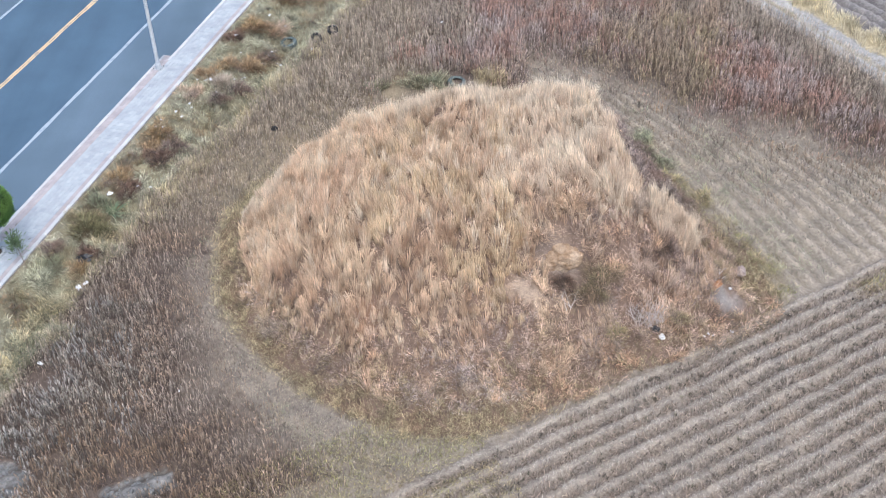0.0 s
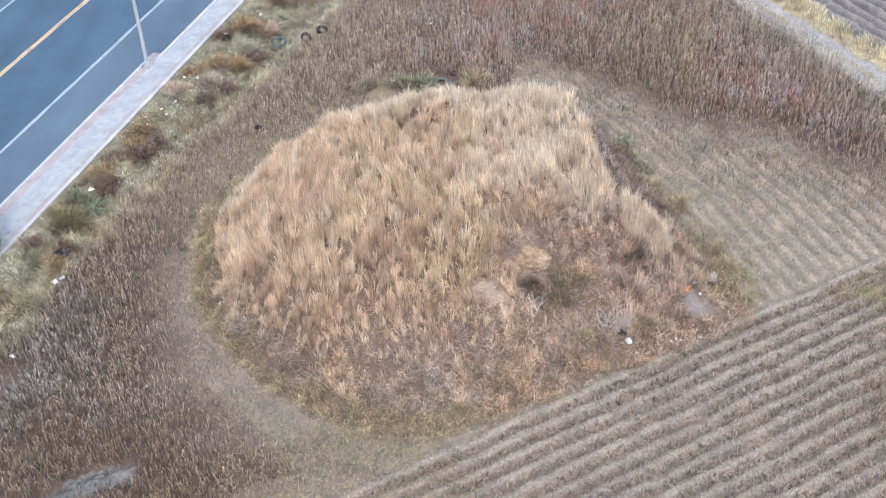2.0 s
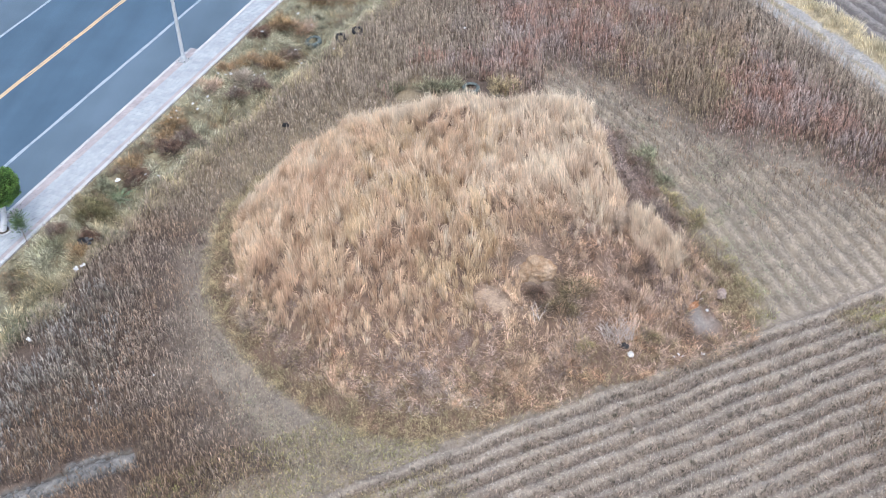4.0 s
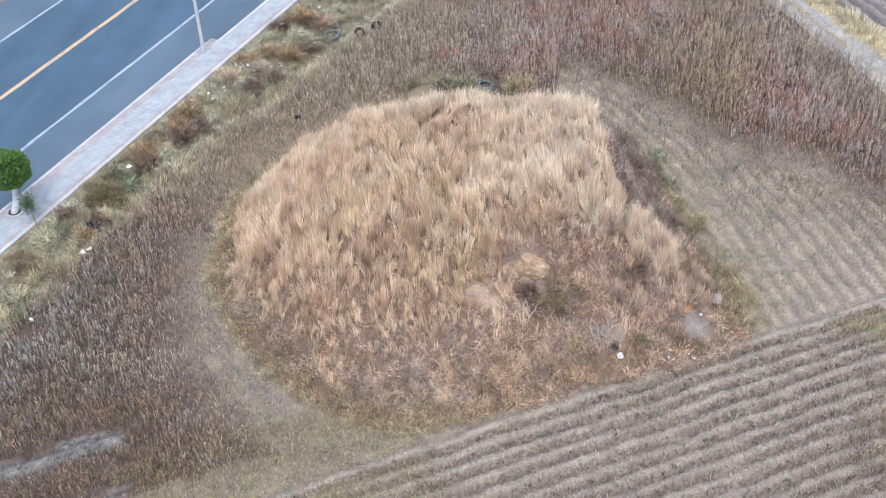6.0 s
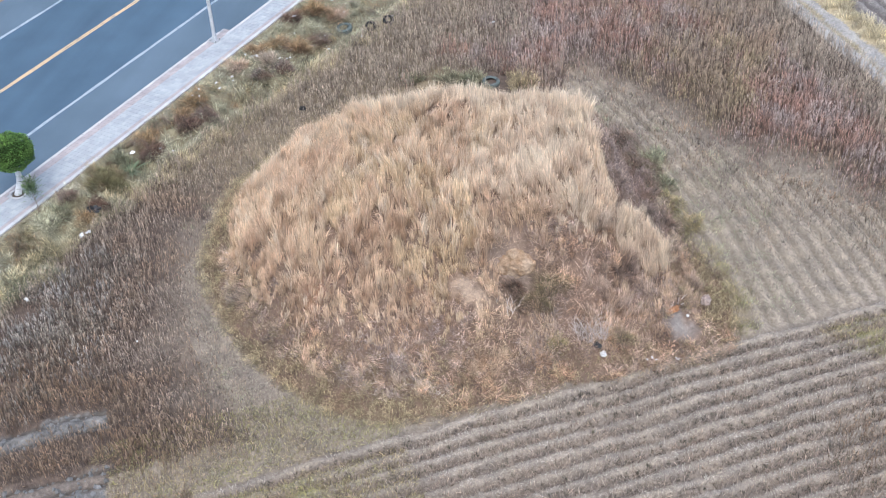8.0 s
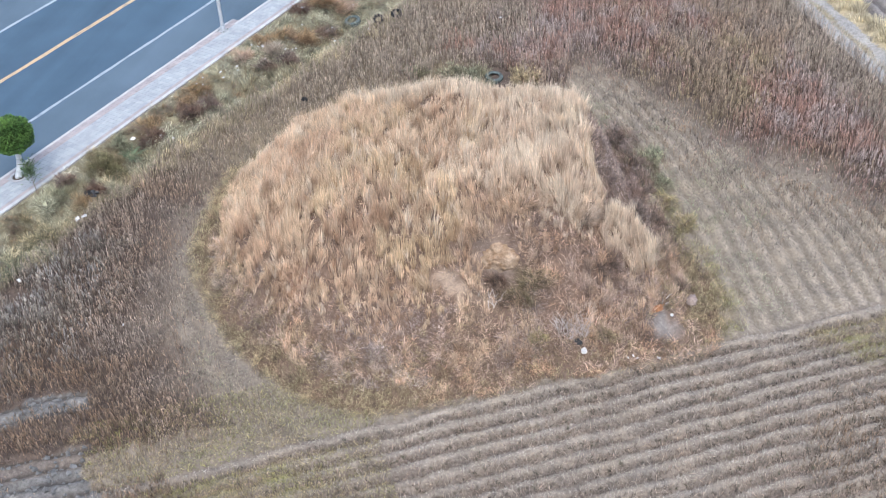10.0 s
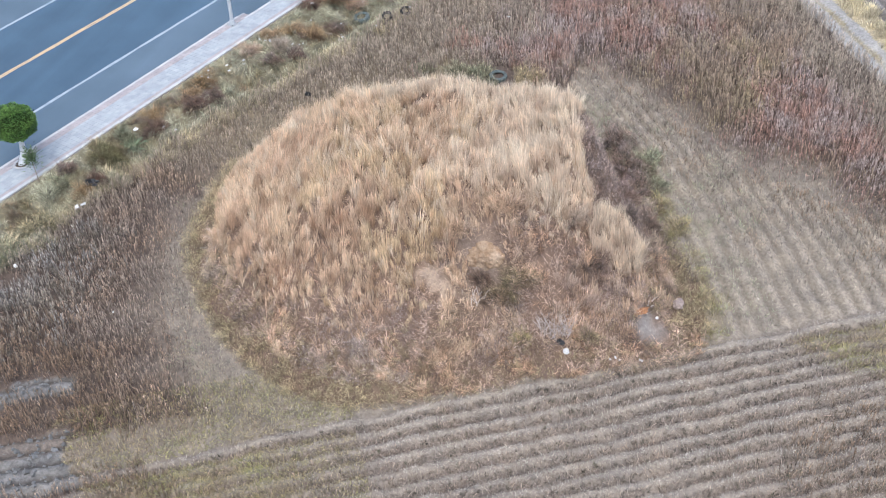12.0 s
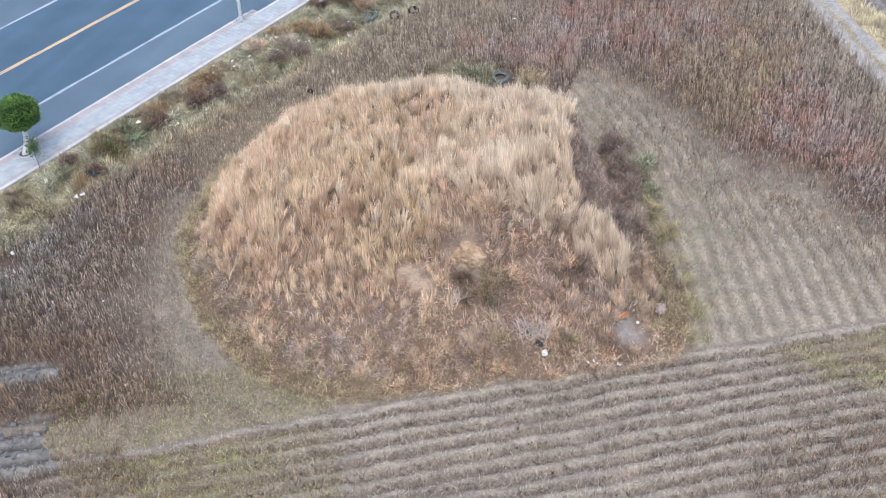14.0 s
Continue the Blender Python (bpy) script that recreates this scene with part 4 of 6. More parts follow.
golden = left & (np.hypot((u_ + 9.6) / 4.4, (v_ + 3.0) / 4.2) + 0.8 * (middle(x, y) - 0.5) + 0.7 * (tiny(x * 3, y * 3) - 0.5) < 0.85)
corner = left & ~golden & (near_bank < 0) & (y < 31) & (broad(x, y) + (-11.6 - x) * 0.3 + 1.2 * (tiny(x * 3, y * 3) - 0.5) > 0.42)
shade = broad(x + 11, y) + 0.5 * (middle(x, y) - 0.5) + 0.4 * (tiny(x * 3, y * 3) - 0.5)
tan = ~corner & ~golden & ((near_bank > -1.1 - 0.12 * np.clip(s - 4, 0, 12)) | ((x + 6 * (middle(x, y + 21) - 0.5) + 5 * (tiny(x * 3 + 5, y * 3) - 0.5) < -1.0) & (y + 4 * (middle(x + 9, y) - 0.5) + 5 * (tiny(x * 3, y * 3) - 0.5) > 37.0 + 0.35 * np.clip(x + 10, 0, 9))) | (track_w(x, y) + 1.5 * (middle(x, y) - 0.5) + 1.6 * (tiny(x * 3, y * 3) - 0.5) > -2.7))
straw = ~corner & ~golden & ~tan & ~left & ((np.hypot((x - 9.9) / 1.5, (y - 45.4) / 2.0) + 0.8 * (tiny(x * 3, y * 3) - 0.5) + 0.6 * (fine(x, y) - 0.5) < 1) | (broad(x + 23, y + 6) + 0.5 * (fine(x, y) - 0.5) + 0.5 * (tiny(x * 3, y * 3) - 0.5) > 0.84))
red = ~left & ~straw & ~tan & ((shade > 0.42) | (x > 8) & (shade > 0.3))
edge = np.clip((y + 1.0 - np.interp(x, MOWN_X, MOWN_Y)) / 4.5, 0.22, 1)
tallness = np.where(left, 0.58, 0.88 * np.where(x < 0, 0.8, 1) * np.where(x > 3, edge, 1)) * (0.55 + 0.45 * near_ring)
for nm, mask, mat, label, seed in (
    ("weeds", keep & corner, GREY_WEED, "grey-headed dead weeds on fallow ground", 41),
    ("weeds", keep & ~corner & ~red & ~straw & ~golden & ~tan, WEED, "dense dry brown weeds on fallow ground", 43),
    ("weeds", keep & red, RED_WEED, "dense dry reddish-brown weeds behind the mound", 45),
    ("weeds", keep & golden, BROWN_RUST, "rust-brown dry weeds round cleared strips", 48),
    ("weeds", keep & tan, TAN_WEED, "pale tan dry weeds along the foot of the bank and the track", 42),
    ("weeds", keep & straw, TAN_OLIVE, "straw-coloured and olive weeds at the field margin", 46),
):
    weeds(nm, x[mask], y[mask], tallness[mask], 13, 0.017, mat, label, "weeds", seed)

rng, x, y = scatter(26, (-17, 15), (20, 60), 170.0)
keep = (mixed_zones(rng, x, y, np.where(x > 3, 1.6, 0.7)) == 1) & (zones(x, y) < 4) & (tiny(x, y) + 0.5 * fine(x, y) > 0.5) & (rng.random(len(x)) < 0.15 + 0.85 * mown_fade(x, y)) & ~open_patch(x, y)
x, y = pick(keep, x, y)
n = len(x)
pale = (x + 6 * (middle(x, y + 21) - 0.5) + 3 * (fine(x, y) - 0.5) < -1.0) & (y > 36 + 0.35 * np.clip(x + 10, 0, 9)) | (track_w(x, y) > -2.4)
blades("undergrowth", rooted(x[pale], y[pale], 0.01), 0.08 + 0.22 * rng.random(int(pale.sum())), 0.016 + 0.014 * rng.random(int(pale.sum())), rng.normal(0, 0.1, (int(pale.sum()), 2)), TAN_WEED, "low tan undergrowth beneath the weeds", "weeds", 74, simple=True)
x, y = pick(~pale, x, y)
n = len(x)
for share, material, label in ((slice(0, n // 3), DARK_BRUSH, "low dark undergrowth beneath the weeds"), (slice(n // 3, n), WEED, "low brown undergrowth beneath the weeds")):
    xx, yy = x[share], y[share]
    m = len(xx)
    blades("undergrowth", rooted(xx, yy, 0.01), 0.08 + 0.22 * rng.random(m), 0.016 + 0.014 * rng.random(m), rng.normal(0, 0.1, (m, 2)), material, label, "weeds", 73, simple=True)

FRONT_GREEN = plant_material("yellow_olive_grass", lin(118, 118, 58), lin(176, 172, 90), lin(128, 116, 76), lin(182, 164, 112), 0.6, 0.45)
MOWN_GREEN = plant_material("grey_green_regrowth", lin(106, 118, 84), lin(162, 174, 132), lin(116, 120, 94), lin(172, 174, 144), 0.8, 0.4)
# short grass on the trodden ring, stubble on the mown strip
rng, x, y = scatter(16, (-13, 20), (24, 50), 700.0)
zone = mixed_zones(rng, x, np.where(x > 3, y - 4.0 * rng.random(len(x)) ** 1.6, y))
keep = ((zone == 2) | (zone == 3)) & (zones(x, y) < 4) & (rng.random(len(x)) < np.where(zone == 3, 0.75, 0.7)) & (tiny(x, y) > 0.25)
row = np.cos(2 * np.pi * ((x - np.interp(y, ROW_Y, ROW_X)) * 0.88 + 0.12 * (middle(x, y) - 0.5)) / ROW_GAP)
keep &= (zone == 2) | (row > -0.5 + 1.2 * rng.random(len(x)))
x, y = pick(keep, x, y)
n = len(x)
blades("stubble", rooted(x, y, 0.01), 0.05 + 0.09 * rng.random(n), 0.012 + 0.012 * rng.random(n), rng.normal(0, 0.045, (n, 2)), STUBBLE, "short pale mown stubble and trodden grass", "stubble", 47, simple=True)
rng, x, y = scatter(18, (-13, 20), (24, 48), 8.0)
zone = mixed_zones(rng, x, y)
keep = ((zone == 2) | (zone == 3)) & (zones(x, y) < 4) & (middle(x + 9, y) + 0.5 * (zone == 3) * (mound_polar(x, y)[0] - mound_polar(x, y)[1] < 2.6) > np.where((zone == 3) & (y < 37), 0.95, 0.68))
tussocks("low_green", *pick(keep, x, y), 16, 0.16, 0.2, 0.02, 0.7, MOWN_GREEN, "low yellow-green regrowth in the stubble", "grass", 49, (0, 0), 0.3, simple=True)

rng, x, y = scatter(30, (-13, 20), (24, 48), 16.0)
zone = mixed_zones(rng, x, np.where(x > 3, y - 5.0 * rng.random(len(x)), y))
keep = ((zone == 2) | (zone == 3)) & (zones(x, y) < 4) & (fine(x + 31, y) + 0.5 * middle(x + 3, y) > 0.72)
weeds("low_weeds", *pick(keep, x, y), np.full(int(keep.sum()), 0.26), 8, 0.016, WEED, "low brown weeds coming up through the stubble", "weeds", 71)
rng, x, y = scatter(32, (5, 30), (21, 48), 74.0)
below = np.interp(x, MOWN_X, MOWN_Y) - y
keep = (zones(x, y) == 3) & (below < 4.4 * rng.random(len(x)) ** 1.5 + 1.2 * (middle(x, y + 2) - 0.4)) & (fine(x + 3, y) > 0.2)
ruddy = keep & (middle(x + 90, y) + 0.4 * (tiny(x, y) - 0.5) > 0.45)
weeds("low_weeds", *pick(ruddy, x, y), np.full(int(ruddy.sum()), 0.36), 9, 0.016, BROWN_RUST, "low rust-brown weeds thinning out into the mown strip", "weeds", 84)
weeds("low_weeds", *pick(keep & ~ruddy, x, y), np.full(int((keep & ~ruddy).sum()), 0.34), 9, 0.016, FURROW_WEED, "low grey-brown weeds thinning out into the mown strip", "weeds", 72)

rng, x, y = scatter(34, (-9, 19), (6, 27), 600.0)
u_, v_ = furrow_uv(x, y)
keep = (mound_polar(x, y)[0] > mound_polar(x, y)[1]) & (v_ > -3.2) & (np.abs(v_) > 0.22) & (u_ < 0.5) & (zones(x, y) < 5) & (middle(x + 19, y) + 0.5 * fine(x, y) + 0.4 * tiny(x, y) > 0.42)
x, y = pick(keep, x, y)
n = len(x)
blades("low_green", rooted(x, y, 0.01), 0.04 + 0.10 * rng.random(n), 0.014 + 0.012 * rng.random(n), rng.normal(0, 0.06, (n, 2)), FRONT_GREEN, "short yellow-green grass at the end of the furrows", "grass", 75, simple=True)
rng, x, y = scatter(36, (3, 31), (12, 48), 22.0)
gap_ = mound_polar(x, y)[0] - mound_polar(x, y)[1]
keep = (zones(x, y) == 3) & (gap_ < 1.5 + 1.8 * (middle(x, y) - 0.5) + 0.12 * np.clip(y - 36, 0, 12)) & (fine(x + 2, y + 7) > 0.42) & (rng.random(len(x)) < np.interp(y, (34, 39), (0.2, 0.9)))
tussocks("low_green", *pick(keep, x, y), 34, 0.26, 0.16, 0.014, 0.7, MOWN_GREEN, "grey-green grass along the mound's foot", "grass", 77, (0, 0), 0.25, simple=True)

rng, x, y = scatter(40, (3, 28), (12, 46), 26.0)
gap_ = mound_polar(x, y)[0] - mound_polar(x, y)[1]
keep = (zones(x, y) == 3) & (gap_ < 0.7 + 1.4 * (middle(x + 7, y) - 0.4) + 0.5 * rng.random(len(x))) & (fine(x + 2, y + 7) > 0.3)
tussocks("low_green", *pick(keep, x, y), 30, 0.26, 0.22, 0.014, 0.6, FRONT_GREEN, "yellow-olive grass along the mound's foot", "grass", 79, (0, 0), 0.2, simple=True)

rng, x, y = scatter(50, (-10, 17), (3, 26), 44.0)
u_, v_ = furrow_uv(x, y)
keep = (zones(x, y) == 2) & (mound_polar(x, y)[0] - mound_polar(x, y)[1] > 0.9) & (v_ < -0.2) & (rng.random(len(x)) < np.interp(x, (-7, -1), (0.95, 0.25))) & (fine(x + 13, y) + 0.4 * tiny(x, y) > 0.4)
olive_ = middle(x + 61, y) + 0.5 * (fine(x, y) - 0.5) > 0.42
weeds("low_weeds", *pick(keep & ~olive_, x, y), np.full(int((keep & ~olive_).sum()), 0.27), 9, 0.016, WEED, "low brown weeds on the open ground before the mound", "weeds", 80)
weeds("low_weeds", *pick(keep & olive_, x, y), np.full(int((keep & olive_).sum()), 0.24), 9, 0.016, TAN_OLIVE, "low olive weeds on the open ground before the mound", "weeds", 82)

# furrows: pale straw along the ridges, brown growth between them, and a line of dark tufts in each hollow
rng, x, y = scatter(17, (-10, 13), (26, 37), 700.0)
zone = zones(x, y)
u, v = furrow_uv(x, y)
crest = np.cos(2 * np.pi * (v + 0.03 * (middle(x, y) - 0.5) + 0.02 * (fine(x, y) - 0.5)) / ROW_GAP)
lush = tiny(x, y) + 0.6 * middle(x, y)
keep = (zone == 4) & (crest > 0.0) & (rng.random(len(x)) < (0.3 + 0.4 * crest) * (0.45 + 0.9 * broad(x + 31, y + 9))) & (lush > 0.45) & (v > -0.2)
xx, yy = pick(keep, x, y)
n = len(xx)
blades("furrow_stubble", rooted(xx, yy, 0.01), 0.04 + 0.07 * rng.random(n), 0.014 + 0.012 * rng.random(n), rng.normal(0, 0.05, (n, 2)), ROWS_STRAW, "dry pale straw along the furrow ridges", "stubble", 51, simple=True)
keep = (zone == 4) & (crest < 0.05 + 0.7 * (1 - broad(x + 31, y + 9))) & (rng.random(len(x)) < 0.6) & (lush > 0.35) & (v > 0.1)
xx, yy = pick(keep, x, y)
n = len(xx)
blades("furrow_growth", rooted(xx, yy, 0.01), 0.07 + 0.15 * rng.random(n), 0.018 + 0.016 * rng.random(n), rng.normal(0, 0.09, (n, 2)), FURROW_WEED, "low brown growth between the furrow ridges", "weeds", 52, simple=True)
rng = np.random.default_rng(19)
uu, vv = np.meshgrid(np.arange(-11, 26, 0.36), np.arange(26) * ROW_GAP + 0.26)
uu, vv = uu.ravel() + rng.normal(0, 0.13, uu.size), vv.ravel() + rng.normal(0.0, 0.05, vv.size)
x, y = 0.3 + uu * 0.858 + vv * 0.514, 23.65 + uu * 0.514 - vv * 0.858
keep = (zones(x, y) == 4) & (rng.random(len(x)) < 0.3 + 0.7 * middle(x, y))
tussocks("furrow_tufts", *pick(keep, x, y), 14, 0.07, 0.17, 0.02, 0.45, ROWS_DARK, "small dark weed tufts in rows along the furrows", "weeds", 53, (0, 0), 0.1)
rng, x, y = scatter(20, (-10, 13), (26, 37), 26.0)
lush = np.maximum(1 - np.hypot((x + 4.4) / 4.0, (y - 20.4) / 2.0), 0.42 - 0.42 * np.hypot((x - 16.8) / 2.8, (y - 32.2) / 1.2))
keep = (zones(x, y) == 4) & (lush + 0.35 * broad(x + 3, y + 3) + 0.6 * (fine(x, y) - 0.5) > 0.12) & (furrow_uv(x, y)[1] > 0.4)
tussocks("low_green", *pick(keep, x, y), 36, 0.3, 0.2, 0.015, 0.8, FRONT_GREEN, "low yellow-green growth among the furrows", "grass", 55, (0, 0), 0.3, simple=True)
rng, x, y = scatter(28, (-10, 13), (26, 37), 12.0)
keep = (zones(x, y) == 4) & (broad(x + 8, y + 1) + 0.4 * fine(x, y) > 0.84) & (furrow_uv(x, y)[1] > 0.5)
weeds("furrow_weeds", *pick(keep, x, y), np.full(int(keep.sum()), 0.34), 9, 0.02, WEED, "low brown weeds on the fallow furrows", "weeds", 57)

rng, x, y = scatter(38, (8, 12), (26, 34), 34.0)
keep = (zones(x, y) == 4) & (np.hypot((x - 17.2) / 3.2, (y - 26.4) / 3.4) + 0.7 * (middle(x, y) - 0.5) + 0.5 * (fine(x, y) - 0.5) < 0.8 + 0.3 * rng.random(len(x)))
weeds("furrow_weeds", *pick(keep, x, y), np.full(int(keep.sum()), 0.4), 11, 0.018, BROWN_RUST, "rust-brown weeds grown over the furrows", "weeds", 58)
rng, x, y = scatter(39, (-9, 15), (-1, 21), 60.0)
keep = (zones(x, y) == 4) & (np.hypot((x + 5.4) / 2.2, (y - 18.9) / 1.5) + 0.6 * (middle(x, y) - 0.5) + 0.5 * (fine(x, y) - 0.5) < 0.9)
weeds("furrow_weeds", *pick(keep, x, y), np.full(int(keep.sum()), 0.36), 11, 0.017, BROWN_RUST, "rust-brown weeds at the end of the furrows", "weeds", 60)

rng, x, y = scatter(46, (-16, 16), (-4, 26), 12.0)
keep = (zones(x, y) == 5) & (fine(x + 12, y) > 0.5)
weeds("low_weeds", *pick(keep, x, y), np.full(int(keep.sum()), 0.3), 10, 0.017, BROWN_RUST, "rust-brown weeds straying over the cleared strips", "weeds", 76)


# clods on the cleared strips
def clods():
    rng, x, y = scatter(44, (-16, 16), (-4, 26), 26.0)
    x, y = pick(zones(x, y) == 5, x, y)
    shape = np.array([(1, 0, 0), (-1, 0, 0), (0, 1, 0), (0, -1, 0), (0, 0, 1), (0.6, 0.6, 0.5), (-0.6, 0.5, 0.6), (0.5, -0.6, 0.55), (-0.5, -0.6, 0.5)])
    faces = np.array([(4, 5, 6), (5, 2, 6), (4, 6, 8), (6, 1, 8), (4, 8, 7), (8, 3, 7), (4, 7, 5), (7, 0, 5), (0, 2, 5), (2, 1, 6), (1, 3, 8), (3, 0, 7)])
    n = len(x)
    size = 0.03 + 0.09 * rng.random((n, 1, 1)) ** 2
    co = shape[None] * size * (0.7 + 0.6 * rng.random((n, len(shape), 3)))
    co += rooted(x, y, 0.01)[:, None, :]
    me = bpy.data.meshes.new("clods")
    me.from_pydata(co.reshape(-1, 3).tolist(), [], (faces[None] + (np.arange(n) * len(shape))[:, None, None]).reshape(-1, 3).tolist())
    me.materials.append(CLOD)
    tagged(link_mesh("clods", me, None, "grey clods of earth on the cleared strips", "stuff"), category="clods")


CLOD = speckled("grey_clod", lin(92, 92, 93), lin(122, 123, 125), 3.0, 40.0, 0.95, 0.02)
clods()

# bank beside the pavement: shaggy growth that changes from step to step
rng, x, y = scatter(22, (-18.5, 24), (-3, 58), 52.0)
zone = zones(x, y)
kind_ = 0.3 * broad(x + 17, y + 4) + 0.4 * middle(x, y + 3) + 0.35 * fine(x + 6, y) + 0.35 * (tiny(x * 2, y * 2) - 0.5)
s, q = road_sq(x, y)
kind_ = kind_ - 0.25 * np.exp(-(((q + 2.3 + 0.14 * np.clip(s, 0, 30)) / 0.6) ** 2)) - 0.2 * np.exp(-(((q + 0.3) / 0.3) ** 2))
keep = (zone == 10) & (tiny(x, y) + 0.4 * fine(x, y) > 0.3) & (q < -0.32)
for low, high_, material, label, seed in (
    (-9, 0.48, BANK, "pale dry grass on the roadside bank", 59),
    (0.48, 0.64, BANK_GREY, "grey-olive dry grass on the roadside bank", 61),
    (0.64, 0.71, BANK_RUST, "rusty golden scrub on the roadside bank", 62),
    (0.71, 9, DARK_BRUSH, "dark dead growth on the roadside bank", 63),
):
    mask = keep & (kind_ >= low) & (kind_ < high_)
    lying = mask & (fine(x + 44, y) > 0.5)
    tangle("bank_grass", *pick(lying, x, y), 16, 0.15, 0.24, 0.25, 0.014, material, label, "grass", seed + 100, 0.45)
    tussocks("bank_grass", *pick(mask & ~lying, x, y), 22, 0.13, 0.3, 0.015, 0.55, material, label, "grass", seed, (0, 0), 0.1, 0.8, simple=True)
# pale straw band along the foot of the bank
rng, x, y = scatter(48, (-17, 24), (-3, 58), 26.0)
s, q = road_sq(x, y)
off = q + 2.75 + 0.125 * np.clip(s, -5, 30) + 0.7 * (middle(x + 1, y) - 0.5)
keep = (np.abs(off) < 0.28 + 0.3 * fine(x, y)) & (tiny(x, y) > 0.2)
tussocks("bank_grass", *pick(keep, x, y), 30, 0.22, 0.4, 0.016, 0.5, BAND_STRAW, "pale straw grass along the foot of the bank", "grass", 64, (0.0, 0.0), 0.1, 0.5)
# straw verge by the track
rng, x, y = scatter(24, (10, 40), (30, 66), 16.0)
keep = (zones(x, y) == 7) & (rng.random(len(x)) < np.where(track_w(x, y) > 2.3, 1.0, 0.3))
tussocks("verge_grass", *pick(keep, x, y), 36, 0.2, 0.5, 0.018, 0.45, VERGE, "pale straw grass on the verge of the track", "grass", 65)


# ---- things ----
def gz(x, y):
    return float(ground_z(x, y))


def lump(seed, size, rough, levels=3, freq=1.6, flat=0.0):
    """A rounded, uneven body; size is its half axes, its underside cut flat at z = 0."""
    bm = bmesh.new()
    bmesh.ops.create_icosphere(bm, subdivisions=levels, radius=1.0)
    off = Vector((seed * 3.7, seed * 1.3, seed * 2.1))
    for vtx in bm.verts:
        d = 1 + rough * noise.noise(vtx.co * freq + off) + rough * 0.5 * noise.noise(vtx.co * freq * 2.7 + off)
        p = vtx.co * d
        vtx.co = (p.x * size[0], p.y * size[1], max(p.z, -0.75 + flat) * size[2])
    low = min(vtx.co.z for vtx in bm.verts)
    for vtx in bm.verts:
        vtx.co.z -= low
    return bm


def tube(bm, points, radii, sides=8):
    """A round bar along points, tapering by radii, closed at both ends."""
    rings = []
    for i, p in enumerate(points):
        a, b = Vector(points[max(i - 1, 0)]), Vector(points[min(i + 1, len(points) - 1)])
        d = (b - a).normalized()
        e = d.orthogonal().normalized()
        f = d.cross(e)
        rings.append([bm.verts.new(Vector(p) + radii[i] * (math.cos(k * 2 * math.pi / sides) * e + math.sin(k * 2 * math.pi / sides) * f)) for k in range(sides)])
    for lo, hi in zip(rings, rings[1:]):
        # keep neighbouring rings in step
        shift = min(range(sides), key=lambda k: sum((lo[m].co - hi[(m + k) % sides].co).length for m in range(sides)))
        for k in range(sides):
            bm.faces.new((lo[k], lo[(k + 1) % sides], hi[(k + 1 + shift) % sides], hi[(k + shift) % sides]))
    bm.faces.new(rings[0][::-1])
    bm.faces.new(rings[-1])
    return recalc(bm)


# lamp post on the pavement
def lamp_post(s, q):
    x, y = road_xy(s, q)
    post = empty("lamp_post", (x, y, PAVE_Z), "slim white-painted steel lamp post on the pavement", "lamp post", rz=ROAD_TURN)
    bm = bmesh.new()
    tube(bm, [(0, 0, 0.02), (0, 0, 0.5), (0, 0, 4.0), (0, 0, 8.0)], [0.095, 0.092, 0.08, 0.065], 20)
    part("pole", bm, GALVANISED, post, smooth=True)
    bm = bmesh.new()
    tube(bm, [(0, 0, 0), (0, 0, 0.28), (0, 0, 0.30)], [0.125, 0.12, 0.10], 20)
    part("sleeve", bm, GALVANISED, post, smooth=False)
    plate = block_mesh("base_plate", 0.42, 0.42, 0.03, 0.006, MORTAR)
    ob = new("base_plate", plate)
    ob.parent = post
    ob.location = (0, 0, 0.036)
    for a, b in ((-1, -1), (1, -1), (1, 1), (-1, 1)):
        bm = bmesh.new()
        tube(bm, [(a * 0.165, b * 0.165, 0.03), (a * 0.165, b * 0.165, 0.10)], [0.017, 0.017], 6)
        part("bolt", bm, RUBBER, post, "rusted anchor bolt")


lamp_post(POST_S, POST_Q)


